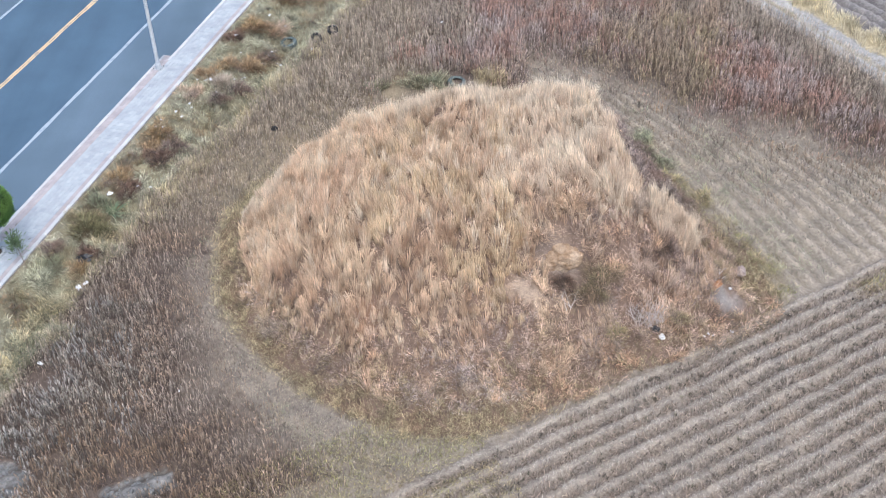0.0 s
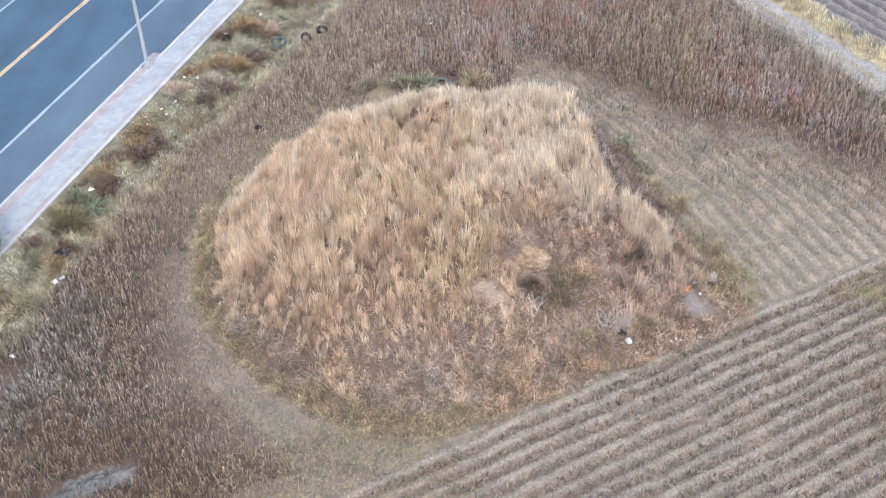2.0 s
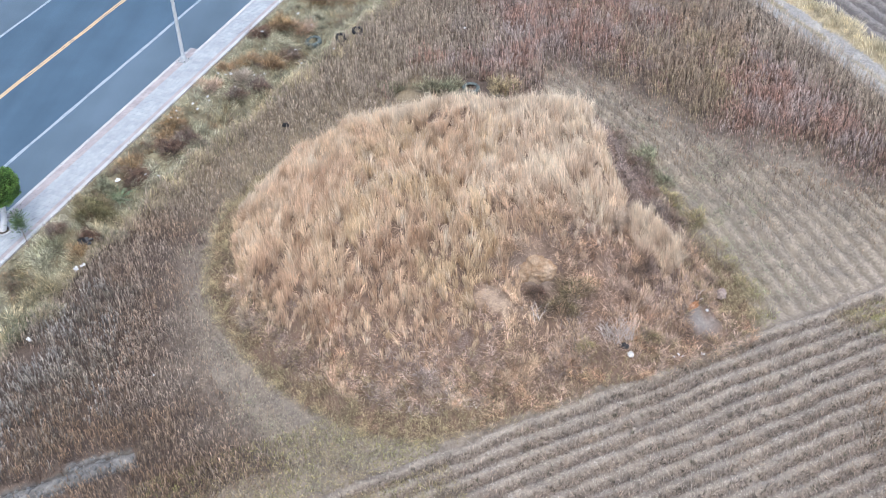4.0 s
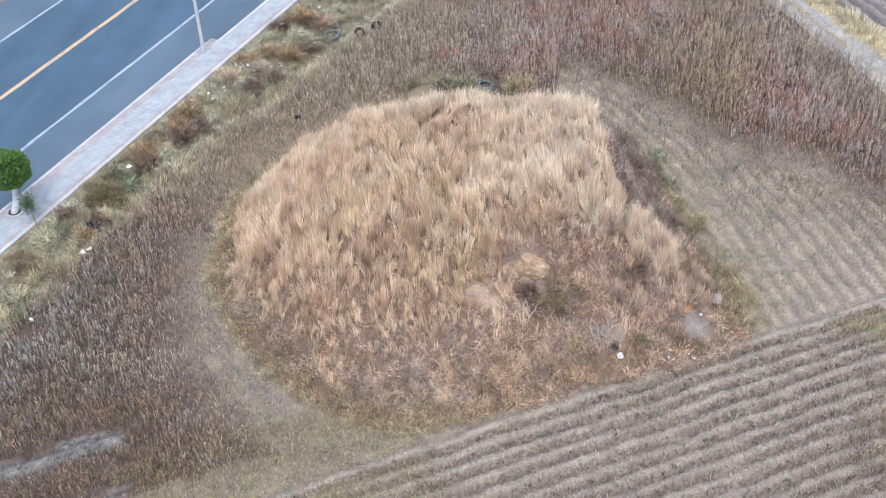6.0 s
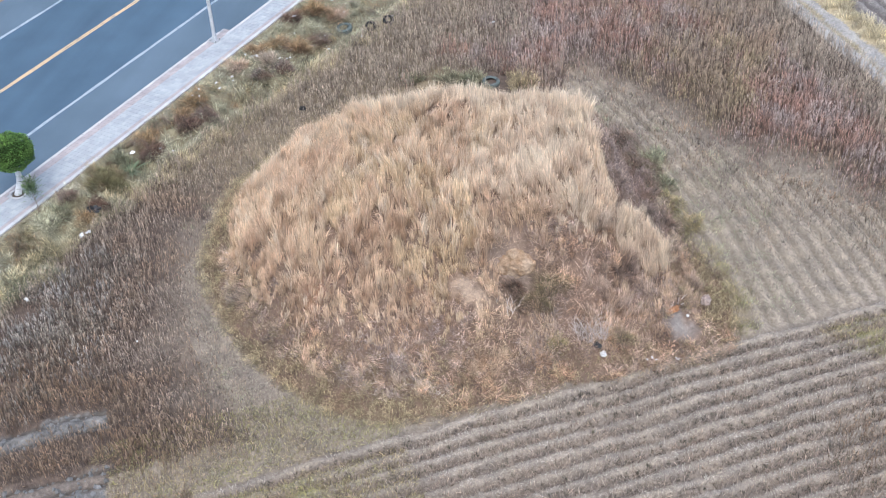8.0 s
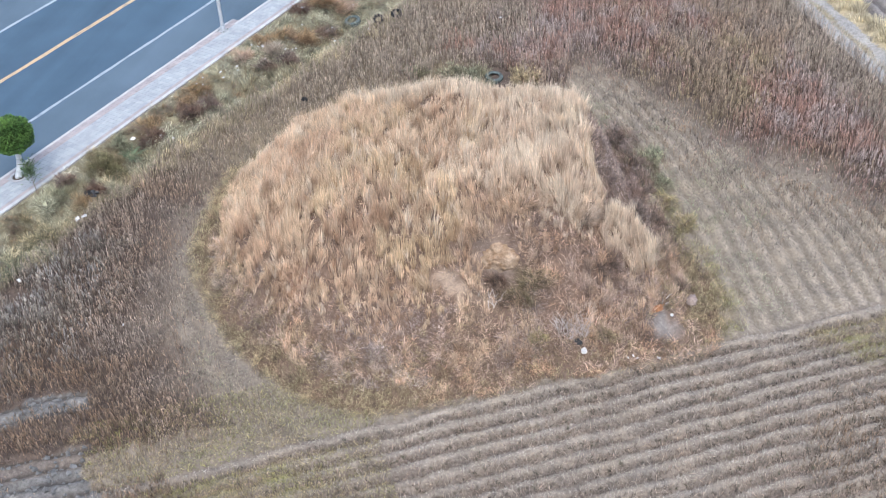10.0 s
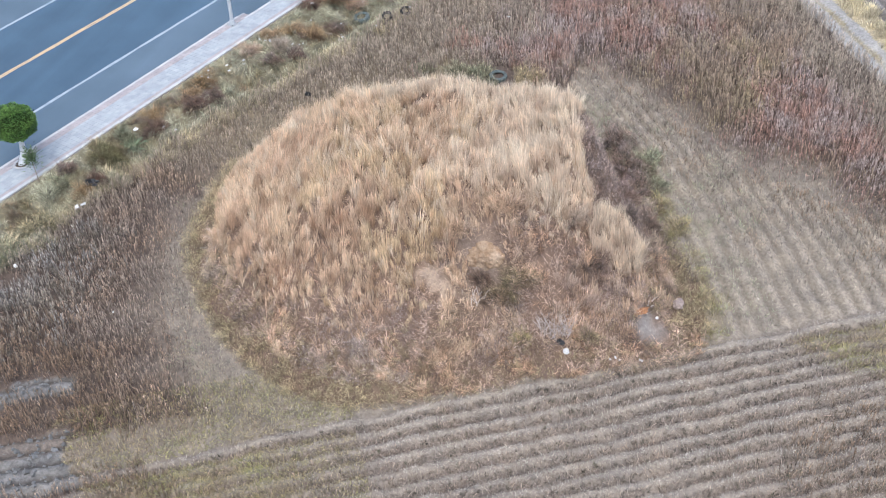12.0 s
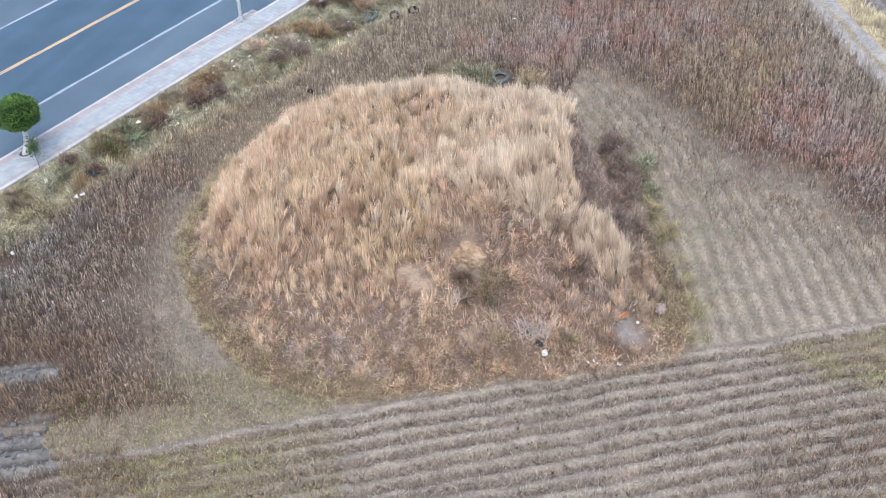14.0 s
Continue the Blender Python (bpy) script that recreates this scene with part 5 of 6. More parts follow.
# clipped street tree in its ring
def street_tree(s, q, crown_at):
    x, y = road_xy(s, q)
    tree = empty("street_tree", (x, y, PAVE_Z - 0.03), "small street tree clipped to a green globe with a limewashed trunk", "tree")
    cx, cy, cz = crown_at[0] - x, crown_at[1] - y, crown_at[2] - PAVE_Z + 0.03
    bm = bmesh.new()
    tube(bm, [(0, 0, 0), (0.03, 0.0, 0.12), (0.16, 0.06, 0.5), (0.22, 0.1, 0.9), (cx * 0.5 + 0.13, cy * 0.5 + 0.08, 1.3), (cx, cy, cz - 0.25)], [0.165, 0.14, 0.125, 0.12, 0.105, 0.07], 14)
    part("trunk", bm, BARK_WHITE, tree, "limewashed white trunk", True)
    rng = np.random.default_rng(77)
    n = 16000
    d = rng.normal(0, 1, (n, 3))
    d /= np.linalg.norm(d, axis=1)[:, None]
    shape = (np.abs(d) ** 2.7).sum(1) ** (-1 / 2.7)
    lumps = 1 + 0.05 * np.sin(d[:, 0] * 9 + 1) * np.sin(d[:, 1] * 8) + 0.04 * np.sin(d[:, 2] * 11)
    depth = 1 - 0.16 * rng.random(n) ** 1.5 + 0.04 * (rng.random(n) < 0.08)
    half = np.array([0.80, 0.80, 0.64])
    p = d * (shape * lumps * depth)[:, None] * half
    p[:, 2] = np.maximum(p[:, 2], -0.55)
    p = p + np.array([cx, cy, cz])
    lean = d[:, :2] * 0.05 + rng.normal(0, 0.03, (n, 2))
    lift = 0.035 * d[:, 2] + rng.normal(0.012, 0.025, n)
    crown = blades("crown", p, lift, 0.03 + 0.02 * rng.random(n), lean, LEAF, "dense clipped green crown", "", 78, 0.1, tree, "")
    bm = lump(3, (0.68, 0.68, 0.52), 0.06, 4, 3.0, 0.0)
    bmesh.ops.translate(bm, verts=bm.verts, vec=(cx, cy, cz - 0.42))
    part("inner_foliage", bm, LEAF_CORE, crown, "dark inner foliage", True)
    return tree


LEAF_CORE = speckled("dark_inner_foliage", lin(24, 40, 16), lin(40, 60, 26), 8.0, 60.0, 0.9, 0.03)
street_tree(TREE_S, TREE_Q, (-17.36, 33.17, 2.9))


def tree_ring(s, q):
    """Concrete ring and soil round the trunk, let into the pavement."""
    x, y = road_xy(s, q)
    bm = bmesh.new()
    sides, rings = 28, []
    for r, z in ((0.27, -0.03), (0.27, 0.02), (0.285, 0.03), (0.345, 0.03), (0.355, 0.02), (0.355, -0.03)):
        rings.append([bm.verts.new((x + r * math.cos(k * 2 * math.pi / sides), y + r * math.sin(k * 2 * math.pi / sides), PAVE_Z + z)) for k in range(sides)])
    for lo, hi in zip(rings, rings[1:]):
        for k in range(sides):
            bm.faces.new((lo[k], lo[(k + 1) % sides], hi[(k + 1) % sides], hi[k]))
    ring = part("tree_ring", recalc(bm), KERB_MAT, pavement, "pale concrete ring round the tree")
    bm = lump(8, (0.275, 0.275, 0.03), 0.25, 3, 3.0)
    bmesh.ops.translate(bm, verts=bm.verts, vec=(x, y, PAVE_Z - 0.04))
    part("tree_soil", bm, DARK_SOIL, ring, "dark soil in the ring", True)


DARK_SOIL = speckled("dark_soil", lin(70, 62, 56), lin(100, 90, 82), 8.0, 60.0, 0.95, 0.02)
tree_ring(TREE_S, TREE_Q)


# near-black base colour stands in for the shadow deep inside the bush
DARK_OLIVE = plant_material("dark_olive_leaf", lin(44, 46, 28), lin(150, 146, 96), lin(48, 42, 32), lin(150, 128, 94), 1.6, 0.6)
DARK_RED = plant_material("dark_reddish_brush", lin(72, 54, 48), lin(144, 108, 90), lin(66, 54, 52), lin(126, 106, 98), 1.6, 0.6)


# shrubs and single plants
def foliage(seed, n, half, size, hollow=0.4):
    """Leaf roots, rises and leans in an uneven half-globe that stands on z = 0."""
    rng = np.random.default_rng(seed)
    d = rng.normal(0, 1, (n, 3))
    d[:, 2] = np.abs(d[:, 2])
    d /= np.linalg.norm(d, axis=1)[:, None]
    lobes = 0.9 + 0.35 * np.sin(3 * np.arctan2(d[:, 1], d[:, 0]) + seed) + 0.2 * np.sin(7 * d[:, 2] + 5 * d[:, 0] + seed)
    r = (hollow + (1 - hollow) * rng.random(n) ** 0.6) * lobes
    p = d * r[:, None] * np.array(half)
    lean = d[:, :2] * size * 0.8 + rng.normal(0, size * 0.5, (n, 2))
    # inner and low leaves take the dark base colours: the bush's self-shading, painted in
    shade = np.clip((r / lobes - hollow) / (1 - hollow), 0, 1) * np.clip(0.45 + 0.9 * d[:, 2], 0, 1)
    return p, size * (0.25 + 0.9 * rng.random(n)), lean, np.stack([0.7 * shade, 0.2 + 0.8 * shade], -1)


def shrub(name, place, half, n, size, width, material, label, category, seed, stems=7, stem_mat=None):
    """A bush: stems that fork from the root, and many small leaves or twigs."""
    x, y = place
    bush = empty(name, (x, y, gz(x, y) - 0.03), label, category)
    rng = random.Random(seed)
    for i in range(stems):
        a = i * 2 * math.pi / stems + rng.uniform(-0.4, 0.4)
        out = rng.uniform(0.35, 0.75)
        top = (half[0] * out * math.cos(a), half[1] * out * math.sin(a), half[2] * rng.uniform(0.6, 0.95))
        bm = bmesh.new()
        tube(bm, [(0.03 * math.cos(a), 0.03 * math.sin(a), 0), (top[0] * 0.4, top[1] * 0.4, top[2] * 0.5), top], [0.018, 0.012, 0.005], 5)
        part("branch", bm, stem_mat or BARK, bush)
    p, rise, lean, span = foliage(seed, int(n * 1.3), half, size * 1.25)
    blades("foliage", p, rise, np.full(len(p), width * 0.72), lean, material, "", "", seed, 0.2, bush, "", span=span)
    return bush


# bushes on the bank, from the near end to the far one
for x, y, rx, ry, h, n, leaf, wide, material, label in (
    (-15.2, 34.95, 0.8, 0.65, 0.6, 2900, 0.15, 0.026, DARK_OLIVE, "olive-brown shrub on the bank beside the pavement"),
    (-14.35, 34.75, 0.75, 0.7, 0.55, 2600, 0.16, 0.024, DARK_OLIVE, "olive and brown shrub on the roadside bank"),
    (-13.75, 33.85, 0.6, 0.55, 0.4, 1900, 0.16, 0.022, BANK_GREY, "grey-olive twiggy bush low on the roadside bank"),
    (-14.4, 33.5, 0.5, 0.4, 0.35, 1700, 0.14, 0.022, DARK_RED, "dark dead bush low on the roadside bank"),
    (-15.5, 33.2, 0.4, 0.4, 0.3, 800, 0.14, 0.022, DARK_BRUSH, "dark dead bush low on the roadside bank"),
    (-14.55, 32.6, 0.4, 0.4, 0.4, 800, 0.18, 0.02, BANK_RUST, "rusty dry tuft on the roadside bank"),
    (-15.4, 32.55, 0.45, 0.45, 0.35, 900, 0.15, 0.024, GREENISH, "grey-green tuft beside the pavement edge"),
    (-15.65, 31.8, 0.5, 0.5, 0.4, 1000, 0.18, 0.02, BANK, "pale tan dry tuft on the roadside bank"),
    (-15.3, 36.45, 0.55, 0.5, 0.4, 1200, 0.15, 0.026, GREENISH, "pale grey-green shrub on the roadside bank"),
    (-13.65, 37.2, 0.55, 0.7, 0.5, 1700, 0.16, 0.02, DARK_RED, "dark reddish dead bush on the roadside bank"),
    (-14.7, 38.1, 0.6, 0.5, 0.4, 1200, 0.18, 0.022, BANK_RUST, "golden dry bush on the roadside bank"),
    (-12.8, 39.45, 0.65, 0.6, 0.45, 1900, 0.15, 0.02, DARK_RED, "dark reddish dead bush on the roadside bank"),
    (-12.4, 40.5, 0.6, 0.55, 0.4, 1700, 0.16, 0.02, DARK_BRUSH, "dark purplish brush among litter on the bank"),
    (-13.7, 40.2, 0.6, 0.75, 0.45, 1900, 0.16, 0.022, BANK_RUST, "golden rusty bush on the roadside bank"),
    (-13.35, 41.3, 0.6, 0.7, 0.45, 1700, 0.16, 0.022, BANK_RUST, "golden rusty bush on the roadside bank"),
    (-12.65, 44.4, 0.55, 0.5, 0.4, 1300, 0.18, 0.02, RUST, "orange-rust dry bush on the roadside bank"),
    (-12.0, 45.95, 0.7, 0.6, 0.4, 1500, 0.18, 0.022, BANK_RUST, "golden dry bush on the roadside bank"),
    (-11.05, 44.15, 0.45, 0.4, 0.35, 1000, 0.15, 0.02, DARK_BRUSH, "dark purplish brush on the bank"),
    (-10.95, 45.1, 0.4, 0.4, 0.5, 900, 0.24, 0.018, TAN_WEED, "tuft of tall pinkish straw on the bank"),
    (-10.15, 44.9, 0.6, 0.5, 0.4, 1400, 0.15, 0.022, DARK_BRUSH, "dark dead bush among litter on the bank"),
    (-10.95, 46.7, 0.6, 0.5, 0.4, 1200, 0.18, 0.022, BANK_RUST, "golden brown bush on the roadside bank"),
    (-9.9, 46.75, 0.5, 0.45, 0.6, 1300, 0.28, 0.02, BANK_RUST, "tuft of tall golden grass on the bank"),
    (-9.4, 48.2, 0.7, 0.5, 0.3, 1300, 0.15, 0.022, DARK_BRUSH, "purplish dead brush round a fallen branch"),
    (-11.3, 49.2, 0.5, 0.5, 0.4, 1200, 0.17, 0.022, DARK_RED, "dark rusty bush on the roadside bank"),
    (-10.1, 50.0, 0.8, 0.6, 0.5, 1700, 0.19, 0.022, BANK_RUST, "rusty dry bush on the roadside bank"),
    (-9.1, 50.35, 0.6, 0.5, 0.5, 1400, 0.19, 0.022, RUST, "rusty dry bush beside discarded tyres"),
    (-11.4, 50.7, 0.6, 0.5, 0.4, 1200, 0.16, 0.024, GREENISH, "grey-green bush on the roadside bank"),
    (-8.6, 53.2, 1.0, 0.9, 0.6, 1900, 0.2, 0.024, BANK_RUST, "rusty brown bush at the foot of the bank"),
    (-15.1, 30.6, 0.6, 0.7, 0.4, 1200, 0.18, 0.022, BANK_GREY, "grey-olive dry bush on the roadside bank"),
    (-15.4, 28.6, 0.7, 0.9, 0.4, 1500, 0.17, 0.024, GREENISH, "grey-green bush on the roadside bank"),
    (-14.5, 29.4, 0.5, 0.6, 0.35, 1100, 0.17, 0.022, BANK_GREY, "grey-olive shrub on the roadside bank"),
):
    s, q = road_sq(x, y)
    x, y = road_xy(s, min(q, -0.3 - rx))  # clear of the edging stones
    shrub("shrub", (x, y), (rx, ry, h), n, leaf, wide, material, label, "shrub", 130 + int(-x * 7 + y * 11))
shrub("shrub", (3.9, 31.55), (0.7, 0.3, 0.5), 700, 0.3, 0.016, RUST, "rusty grass hanging over the earth outcrop", "grass", 140)
shrub("shrub", (2.55, 30.7), (0.35, 0.5, 0.5), 600, 0.28, 0.016, RUST, "rusty grass beside the earth outcrop", "grass", 141)
shrub("shrub", (-1.55, 45.8), (1.15, 0.6, 0.62), 2600, 0.14, 0.03, GREENISH, "low grey-green bush behind the mound", "shrub", 112)
shrub("shrub", (-0.65, 45.1), (0.5, 0.35, 0.5), 900, 0.14, 0.028, GREENISH, "low grey-green bush in front of a tyre", "shrub", 144)
shrub("shrub", (-4.0, 45.6), (0.6, 0.4, 0.4), 900, 0.14, 0.03, GREENISH, "low grey-green bush behind the mound", "shrub", 113)
shrub("shrub", (1.2, 45.6), (0.7, 0.5, 0.95), 1800, 0.16, 0.024, OLIVE, "dry straw-coloured bush behind the mound", "shrub", 114)
shrub("shrub", (6.75, 39.9), (0.9, 1.2, 0.9), 2800, 0.17, 0.024, DARK_BRUSH, "dark dead brush against the mound's steep side", "shrub", 115)
shrub("shrub", (7.5, 38.4), (0.8, 1.0, 0.75), 2200, 0.17, 0.024, DARK_BRUSH, "dark dead brush against the mound's steep side", "shrub", 116)
shrub("shrub", (8.0, 36.7), (0.7, 0.9, 0.6), 1600, 0.17, 0.018, WEED, "grey dead brush beside the mound", "shrub", 117)
shrub("shrub", (7.5, 40.6), (0.75, 0.95, 0.5), 1800, 0.15, 0.028, GREENISH, "grey-green low bush beside the mound", "shrub", 118)
shrub("shrub", (9.4, 36.6), (0.4, 0.7, 0.35), 800, 0.15, 0.02, YELLOW_GREEN, "yellow-green young bush beside the mound", "shrub", 119)
shrub("shrub", (4.7, 29.75), (0.65, 0.6, 0.5), 1100, 0.19, 0.018, SHRUB, "olive shrub beside the dug bay of the mound", "shrub", 120)
shrub("shrub", (3.8, 29.75), (0.6, 0.45, 0.38), 1000, 0.18, 0.02, DARK_BRUSH, "dark dead brush in the mouth of the dug bay", "shrub", 121)
shrub("shrub", (5.2, 28.6), (0.3, 0.3, 0.35), 420, 0.13, 0.028, YELLOW_GREEN, "small yellow-green plant on the mound's foot", "plant", 122)
shrub("shrub", (7.2, 29.4), (0.6, 0.4, 0.35), 1100, 0.14, 0.026, OLIVE, "low olive bush at the mound's foot", "shrub", 123)
shrub("shrub", (7.0, 31.6), (0.8, 0.7, 0.6), 1700, 0.18, 0.022, DARK_BRUSH, "dark brown brush on the low end of the mound", "shrub", 124)
shrub("shrub", (6.0, 32.6), (0.5, 0.5, 0.6), 1200, 0.2, 0.018, WEED, "grey dead brush on the mound's flank", "shrub", 125)
shrub("shrub", (-6.6, 29.1), (0.8, 0.7, 0.3), 900, 0.22, 0.014, WEED, "grey flattened dead brush on the mound's flank", "shrub", 126)


shrub("shrub", (6.1, 41.5), (0.7, 0.9, 0.95), 2000, 0.17, 0.024, DARK_BRUSH, "dark dead brush behind the mound's shoulder", "shrub", 127)
for x, y, rx, ry, h, n, material, label in (
    (7.0, 39.15, 0.5, 0.6, 0.6, 1100, MAUVE_BRUSH, "grey-mauve dead brush against the mound's steep side"),
    (7.15, 37.4, 0.55, 0.6, 0.65, 1200, DARK_BRUSH, "dark dead brush against the mound's steep side"),
    (7.3, 36.1, 0.5, 0.55, 0.6, 1100, MAUVE_BRUSH, "grey-mauve dead brush against the mound's steep side"),
    (7.6, 35.0, 0.5, 0.5, 0.55, 1000, DARK_BRUSH, "dark dead brush against the mound's steep side"),
    (8.2, 39.2, 0.5, 0.7, 0.3, 900, GREENISH, "low grey-green bush at the foot of the steep side"),
    (8.5, 37.9, 0.45, 0.7, 0.28, 800, YELLOW_GREEN, "low yellow-green bush at the foot of the steep side"),
):
    shrub("shrub", (x, y), (rx, ry, h), n, 0.17, 0.022, material, label, "shrub", 150 + int(y * 10))
shrub("shrub", (8.35, 35.6), (0.6, 0.8, 0.6), 1400, 0.19, 0.022, DARK_BRUSH, "dark dead brush along the mound's foot", "shrub", 128)
shrub("shrub", (8.7, 34.3), (0.5, 0.6, 0.5), 1000, 0.19, 0.018, WEED, "grey dead brush along the mound's foot", "shrub", 129)


shrub("shrub", (4.35, 29.35), (0.5, 0.4, 0.5), 900, 0.2, 0.018, SHRUB, "olive shrub with bare stems below the earth outcrop", "shrub", 142, 11)
shrub("shrub", (3.3, 30.05), (0.6, 0.35, 0.3), 700, 0.16, 0.018, DARK_RED, "dark dead brush in the hollow under the earth outcrop", "shrub", 143)


# heap of bare grey twigs
def twig_bush(name, place, count, reach, label, seed, material, thick=0.012, flat=0.0):
    x, y = place
    bush = empty(name, (x, y, gz(x, y) - 0.02), label, "dead bush")
    rng = random.Random(seed)
    for i in range(count):
        a = rng.uniform(0, 2 * math.pi)
        out, up = reach * rng.uniform(0.4, 1.0), reach * rng.uniform(0.35, 0.8) * (1 - flat)
        b, r0 = rng.uniform(0, 2 * math.pi), math.sqrt(rng.random()) * 0.75 * reach
        x0, y0 = r0 * math.cos(b), r0 * math.sin(b)
        out *= 0.6
        pts = [(x0, y0, 0), (x0 + 0.5 * out * math.cos(a + 0.2), y0 + 0.5 * out * math.sin(a + 0.2), up * 0.65 + 0.03), (x0 + out * math.cos(a), y0 + out * math.sin(a), up + 0.03)]
        bm = bmesh.new()
        tube(bm, pts, [thick, thick * 0.8, thick * 0.35], 5)
        part("twig", bm, material, bush)
    return bush


PALE_TWIG = speckled("bleached_twig", lin(176, 166, 162), lin(214, 206, 202), 6.0, 50.0)
twig_bush("dead_bush", (6.3, 29.12), 150, 0.75, "heap of bare grey twigs at the mound's foot", 201, PALE_TWIG, 0.010)
twig_bush("dead_branch", (8.95, 31.4), 6, 0.5, "bleached bare branch lying by burnt ground", 202, PALE_TWIG, 0.025, 0.3)
twig_bush("dead_branch", (-9.3, 48.3), 4, 0.7, "bleached bare branch lying on the bank", 203, PALE_TWIG, 0.022, 0.7)
twig_bush("dead_branch", (3.3, 29.0), 12, 0.6, "pale bare branches below the dug bay", 204, PALE_TWIG, 0.014, 0.2)


# strap-leaved plant on the bank
def strap_plant(place, n, seed):
    x, y = place
    plant = empty("strap_leaved_plant", (x, y, gz(x, y) - 0.02), "grey-green strap-leaved plant on the roadside bank", "plant")
    rng = random.Random(seed)
    for i in range(n):
        a, reach = i * 2.399, rng.uniform(0.35, 0.85)
        up = rng.uniform(0.35, 0.65)
        bm = bmesh.new()
        left, right = [], []
        for k in range(6):
            f = k / 5
            r, z = 0.05 + reach * f, up * (f * 1.5 - f * f * 0.9)
            w = 0.026 * (1 - f**3) + 0.002
            c = Vector((r * math.cos(a), r * math.sin(a), z))
            sd = Vector((-math.sin(a), math.cos(a), 0)) * w
            left.append(bm.verts.new(c - sd + Vector((0, 0, 0.012))))
            right.append(bm.verts.new(c + sd + Vector((0, 0, 0.012))))
        mids = [bm.verts.new((left[k].co + right[k].co) / 2 - Vector((0, 0, 0.014))) for k in range(6)]
        for k in range(5):
            bm.faces.new((left[k], left[k + 1], mids[k + 1], mids[k]))
            bm.faces.new((mids[k], mids[k + 1], right[k + 1], right[k]))
        part("leaf", bm, STRAP_LEAF, plant)


STRAP_LEAF = speckled("strap_leaf", lin(84, 104, 80), lin(138, 154, 126), 3.0, 40.0, 0.6, 0.004)
strap_plant((-13.95, 35.95), 34, 301)


# weedy sapling that leans over the edging of the pavement
def sapling(place):
    x, y = place
    plant = empty("sapling", (x, y, gz(x, y) - 0.02), "thin green sapling leaning over the pavement edge", "sapling")
    bm = bmesh.new()
    tip = (-0.3, 0.3, 1.3)
    tube(bm, [(0, 0, 0), (-0.06, 0.06, 0.4), (-0.18, 0.17, 0.85), tip], [0.018, 0.015, 0.011, 0.005], 6)
    part("stem", bm, BARK, plant)
    rng = np.random.default_rng(302)
    n = 760
    f = 0.6 + 0.4 * rng.random(n)
    c = np.stack([-0.3 * f, 0.3 * f, 0.05 + 1.2 * f], -1)
    d = rng.normal(0, 1, (n, 3)) * np.array([0.11, 0.11, 0.15])
    blades("leaves", c + d, 0.03 + 0.06 * rng.random(n), np.full(n, 0.042), d[:, :2] * 0.5 + rng.normal(0, 0.04, (n, 2)), GREENISH_DEEP, "small green leaves", "", 303, 0.1, plant, "")


GREENISH_DEEP = plant_material("fresh_green_leaf", lin(44, 76, 36), lin(104, 134, 78), None, None, 2.0, 0.45)
sapling((-16.25, 32.3))


# tyres
def tyre(name, place, radius, width, material, label, tilt=(0, 0, 0), sink=0.03):
    x, y = place
    bm = bmesh.new()
    prof = [(0.56, -0.34), (0.60, -0.46), (0.80, -0.5), (0.93, -0.46), (0.985, -0.36), (1.0, -0.15), (1.0, 0.15), (0.985, 0.36), (0.93, 0.46), (0.80, 0.5), (0.60, 0.46), (0.56, 0.34), (0.60, 0.30), (0.90, 0.38), (0.93, 0.0), (0.90, -0.38), (0.60, -0.30)]
    sides, rings = 44, []
    for k in range(sides):
        a = k * 2 * math.pi / sides
        ring = []
        for r, h in prof:
            tread = 0.97 if (k % 2 and r > 0.98) else 1.0
            ring.append(bm.verts.new((radius * r * tread * math.cos(a), radius * r * tread * math.sin(a), width * h)))
        rings.append(ring)
    for k in range(sides):
        a, b = rings[k], rings[(k + 1) % sides]
        for m in range(len(prof)):
            bm.faces.new((a[m], a[(m + 1) % len(prof)], b[(m + 1) % len(prof)], b[m]))
    ob = part(name, recalc(bm), material)
    turned = pose(0, 0, 0, *tilt)
    low = min((turned @ vtx.co).z for vtx in ob.data.vertices)
    ob.matrix_world = Matrix.Translation((x, y, gz(x, y) - low - sink)) @ turned
    return tagged(ob, label, "tyre", "discarded tyres")


tyre("tyre", (-0.28, 45.9), 0.43, 0.26, RUBBER, "large grey discarded tyre lying behind the mound", (3, 4, 0), 0.1)
tyre("tyre", (-8.48, 49.65), 0.42, 0.24, RUBBER, "grey discarded tyre lying on the bank", (8, -6, 0))
tyre("tyre", (-7.1, 49.7), 0.27, 0.18, RUBBER_BLACK, "small black discarded tyre tipped on its side", (38, 20, 0), -0.08)
tyre("tyre", (-6.4, 50.55), 0.29, 0.18, RUBBER_BLACK, "small black discarded tyre half hidden in grass", (15, 8, 0), -0.12)


# rubbish
def rubbish(name, place, size, material, label, category, seed, group="scattered rubbish", rough=0.55, up=0.03):
    x, y = place
    bm = lump(seed, size, rough, 3, 2.6)
    ob = part(name, bm, material)
    ob.matrix_world = pose(x, y, gz(x, y) - 0.02 + up, 0, 0, seed * 37 % 360)
    return tagged(ob, label, category, group)


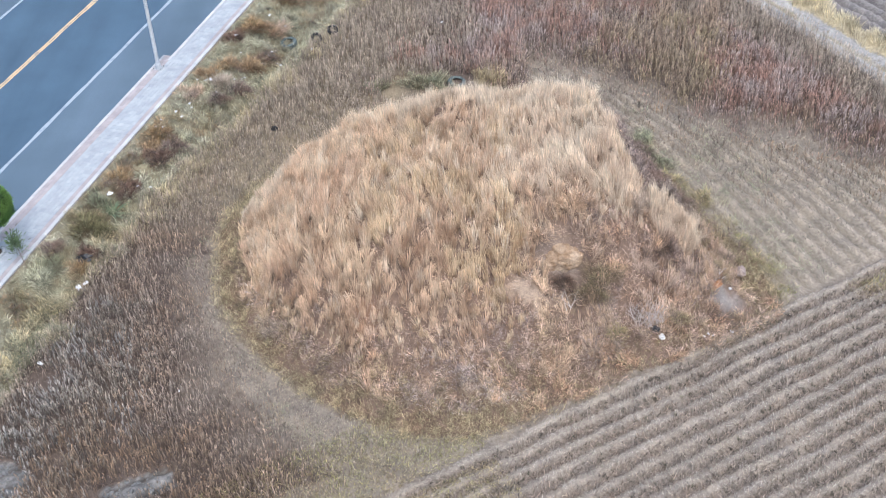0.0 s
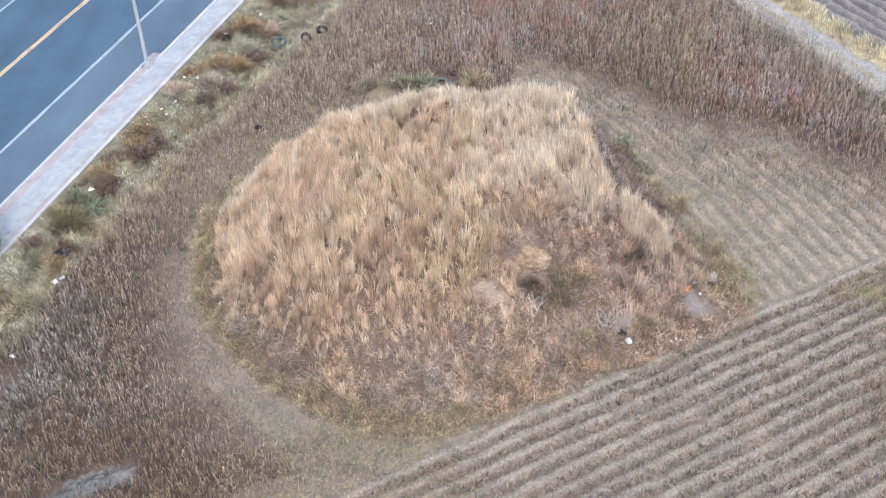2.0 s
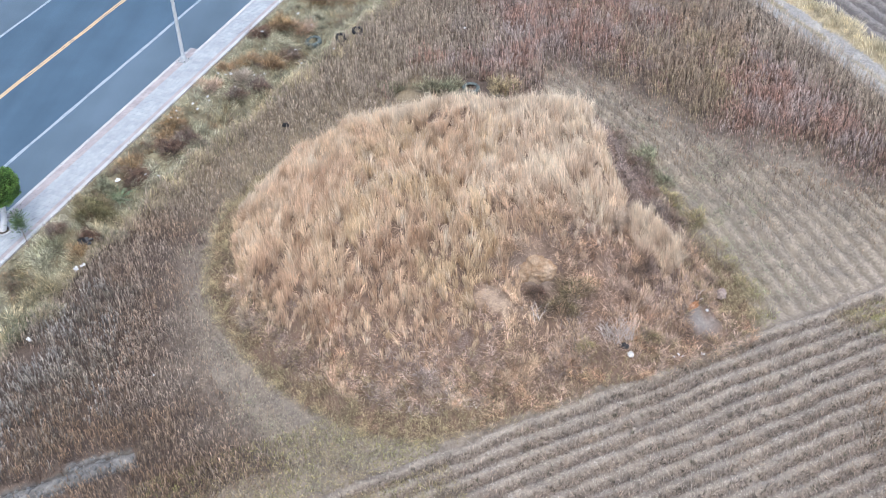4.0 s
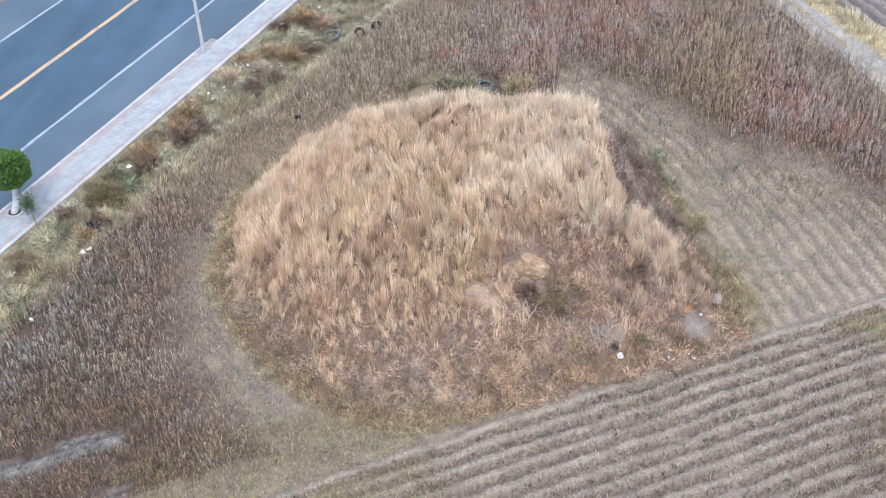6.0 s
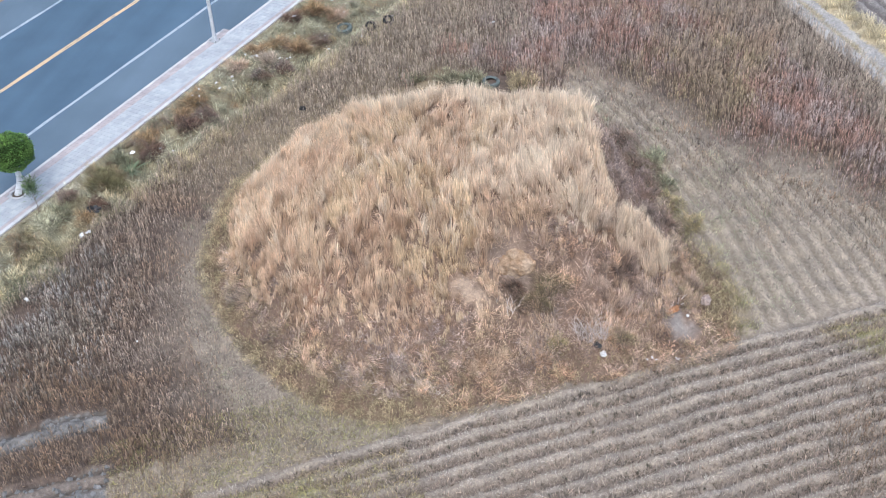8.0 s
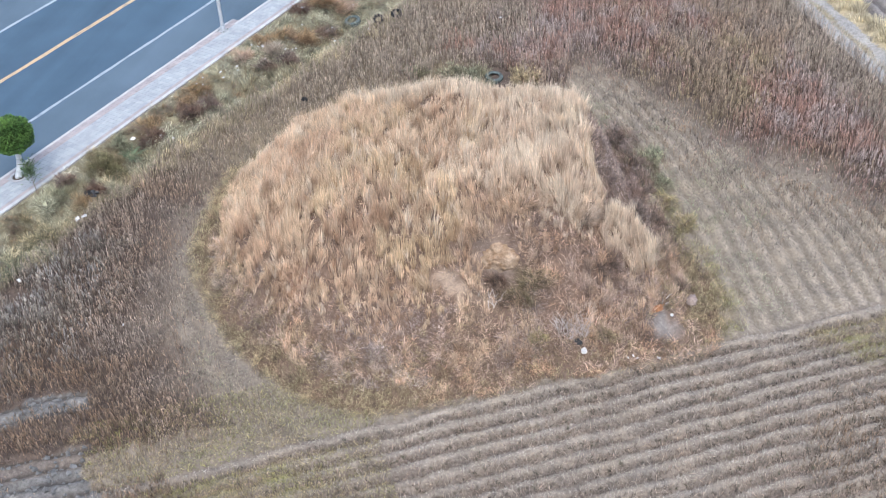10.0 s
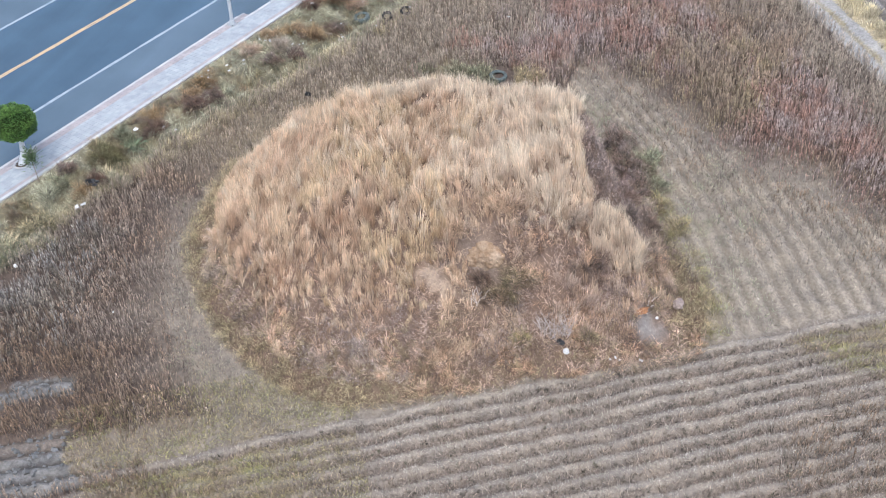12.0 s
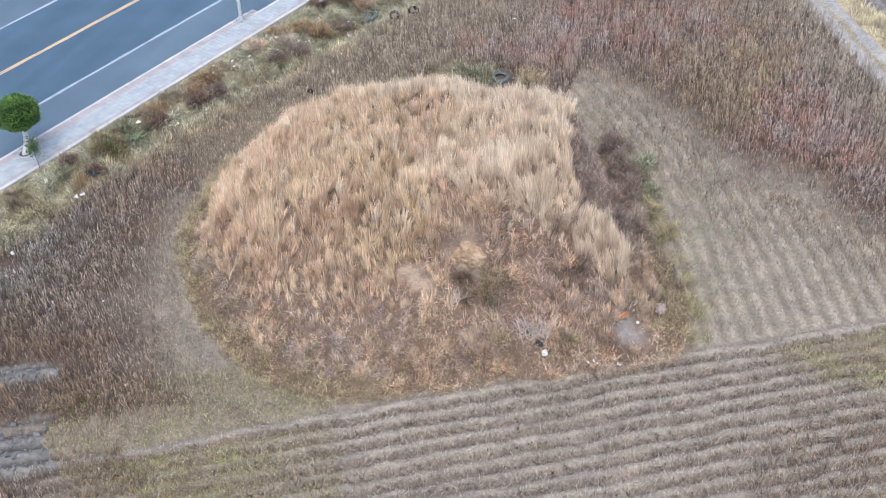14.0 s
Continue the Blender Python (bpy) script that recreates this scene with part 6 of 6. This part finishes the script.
# scraps of paper and plastic: thin, torn and crumpled
def scrap(name, place, width, length, material, label, seed, up):
    x, y = place
    rng = random.Random(seed)
    nu, nv, thick = 5, 4, 0.008
    bm = bmesh.new()
    sheets = []
    height = [[rng.uniform(-0.16, 0.16) * width for _ in range(nv)] for _ in range(nu)]
    torn = [[(rng.uniform(-0.09, 0.09) * length, rng.uniform(-0.1, 0.1) * width) for _ in range(nv)] for _ in range(nu)]
    for drop in (0.0, thick):
        sheets.append([[bm.verts.new(((i / (nu - 1) - 0.5) * length + torn[i][j][0], (j / (nv - 1) - 0.5) * width + torn[i][j][1], height[i][j] - drop)) for j in range(nv)] for i in range(nu)])
    upper, lower = sheets
    for i in range(nu - 1):
        for j in range(nv - 1):
            bm.faces.new((upper[i][j], upper[i + 1][j], upper[i + 1][j + 1], upper[i][j + 1]))
            bm.faces.new((lower[i][j], lower[i][j + 1], lower[i + 1][j + 1], lower[i + 1][j]))
    rim = [(i, 0) for i in range(nu)] + [(nu - 1, j) for j in range(1, nv)] + [(i, nv - 1) for i in range(nu - 2, -1, -1)] + [(0, j) for j in range(nv - 2, 0, -1)]
    for (i, j), (k, m) in zip(rim, rim[1:] + rim[:1]):
        bm.faces.new((upper[i][j], lower[i][j], lower[k][m], upper[k][m]))
    ob = part(name, recalc(bm), material)
    ob.matrix_world = pose(x, y, gz(x, y) + up, rng.uniform(-18, 18), rng.uniform(-18, 18), rng.uniform(0, 180))
    return tagged(ob, label, "litter", "scattered rubbish")


# a bag or sheet of paper lies on the tops of the grass, so it is lifted by the grass's height
for i, (x, y, w, up) in enumerate((
    (-14.28, 31.75, 0.3, 0.32), (-14.02, 31.85, 0.22, 0.32), (-14.6, 27.8, 0.20, 0.3), (-1.0, 50.6, 0.17, 0.65), (9.28, 29.06, 0.15, 0.12), (8.43, 28.89, 0.11, 0.22), (8.27, 28.78, 0.09, 0.22),
    (8.57, 28.81, 0.09, 0.22), (-9.55, 26.4, 0.09, 0.35), (-13.2, 37.4, 0.13, 0.3), (-12.74, 37.6, 0.11, 0.3),
    (-13.2, 41.28, 0.12, 0.4), (-13.0, 41.6, 0.14, 0.4), (-12.9, 41.3, 0.1, 0.4), (-12.57, 42.57, 0.14, 0.3), (-12.23, 42.13, 0.13, 0.3), (-12.18, 43.54, 0.16, 0.3), (-12.05, 43.3, 0.1, 0.3),
    (-12.11, 45.28, 0.14, 0.3), (-11.62, 44.94, 0.16, 0.32), (-11.42, 45.03, 0.17, 0.32), (-10.41, 45.35, 0.13, 0.4), (-10.12, 45.51, 0.13, 0.4), (-9.99, 45.64, 0.12, 0.4), (-11.1, 44.4, 0.1, 0.35),
    (-10.83, 48.97, 0.17, 0.35), (-9.54, 51.29, 0.18, 0.4), (-8.7, 50.51, 0.15, 0.4), (-6.24, 50.75, 0.16, 0.4), (-8.56, 47.18, 0.14, 0.5), (-8.75, 47.45, 0.09, 0.5), (-7.2, 48.36, 0.12, 0.6), (-9.13, 48.45, 0.12, 0.3), (-10.5, 47.9, 0.11, 0.3),
)):
    scrap("litter", (x, y), w * 0.6, w * 0.95, WHITE_PLASTIC, "crumpled scrap of white plastic or paper lying in dry growth", i + 1, up)
scrap("litter", (-14.1, 36.6), 0.17, 0.25, WHITE_PLASTIC, "crumpled pinkish-white plastic on the bank", 41, 0.42)
rubbish("bag", (6.77, 28.6), (0.12, 0.10, 0.09), WHITE_PLASTIC, "full white plastic bag at the mound's foot", "bag", 42, up=0.12, rough=0.6)
rubbish("bag", (6.55, 28.74), (0.15, 0.11, 0.09), BLACK_PLASTIC, "torn black plastic bag beside a white one", "bag", 43, up=0.07)
rubbish("bag", (-8.2, 41.85), (0.14, 0.05, 0.12), BLACK_PLASTIC, "small black plastic bag caught in weeds", "bag", 44, up=0.3)
rubbish("bag", (-14.4, 33.15), (0.3, 0.2, 0.12), BLACK_PLASTIC, "torn black plastic bag lying under bushes on the bank", "bag", 49, up=0.2, rough=0.8)
rubbish("cloth", (8.95, 30.75), (0.26, 0.1, 0.08), ORANGE_CLOTH, "heap of torn orange cloth on burnt ground", "cloth", 45, up=0.06, rough=0.8)
rubbish("stone", (10.1, 32.0), (0.22, 0.19, 0.2), STONE, "pale pinkish stone in the dry grass", "stone", 46, up=0.08, rough=0.3, group="stones")
rubbish("stone", (9.5, 30.9), (0.06, 0.05, 0.04), WHITE_PLASTIC, "small white scrap beside orange cloth", "litter", 47, up=0.06)
rubbish("stone", (3.35, 29.55), (0.16, 0.13, 0.12), STONE, "small pale stone below the dug bay", "stone", 48, up=0.05, rough=0.3, group="stones")


# bare earth face above the dug bay
def earth_lump():
    x, y = 3.5, 30.5
    bm = lump(61, (0.84, 0.56, 0.5), 0.18, 5, 1.6, -0.2)
    for vtx in bm.verts:
        k = Vector((vtx.co.x, vtx.co.y, vtx.co.z * 0.6))
        slope = 1 + 0.55 * max(0.0, 1 - vtx.co.z / 0.8)  # its sides run out into the slope
        vtx.co.x *= slope
        vtx.co.y *= slope
        vtx.co += (0.06 * noise.noise(k * 3.2) + 0.06 * noise.noise(k * 8.0) + 0.035 * noise.noise(k * 19.0)) * vtx.co.normalized()
    ob = part("earth_outcrop", bm, BARE_EARTH, smooth=True)
    lean = math.degrees(math.atan2(gz(x, y + 0.5) - gz(x, y - 0.5), 1.0))
    ob.matrix_world = pose(x, y, gz(x, y), lean, 0, 5) @ Matrix.Translation((0, 0, -0.72))
    return tagged(ob, "bare tan earth outcrop above a dug bay in the mound", "earth outcrop")


BARE_EARTH = speckled("bare_tan_earth", lin(124, 98, 74), lin(172, 154, 136), 2.6, 14.0, 0.95, 0.05)
earth_lump()
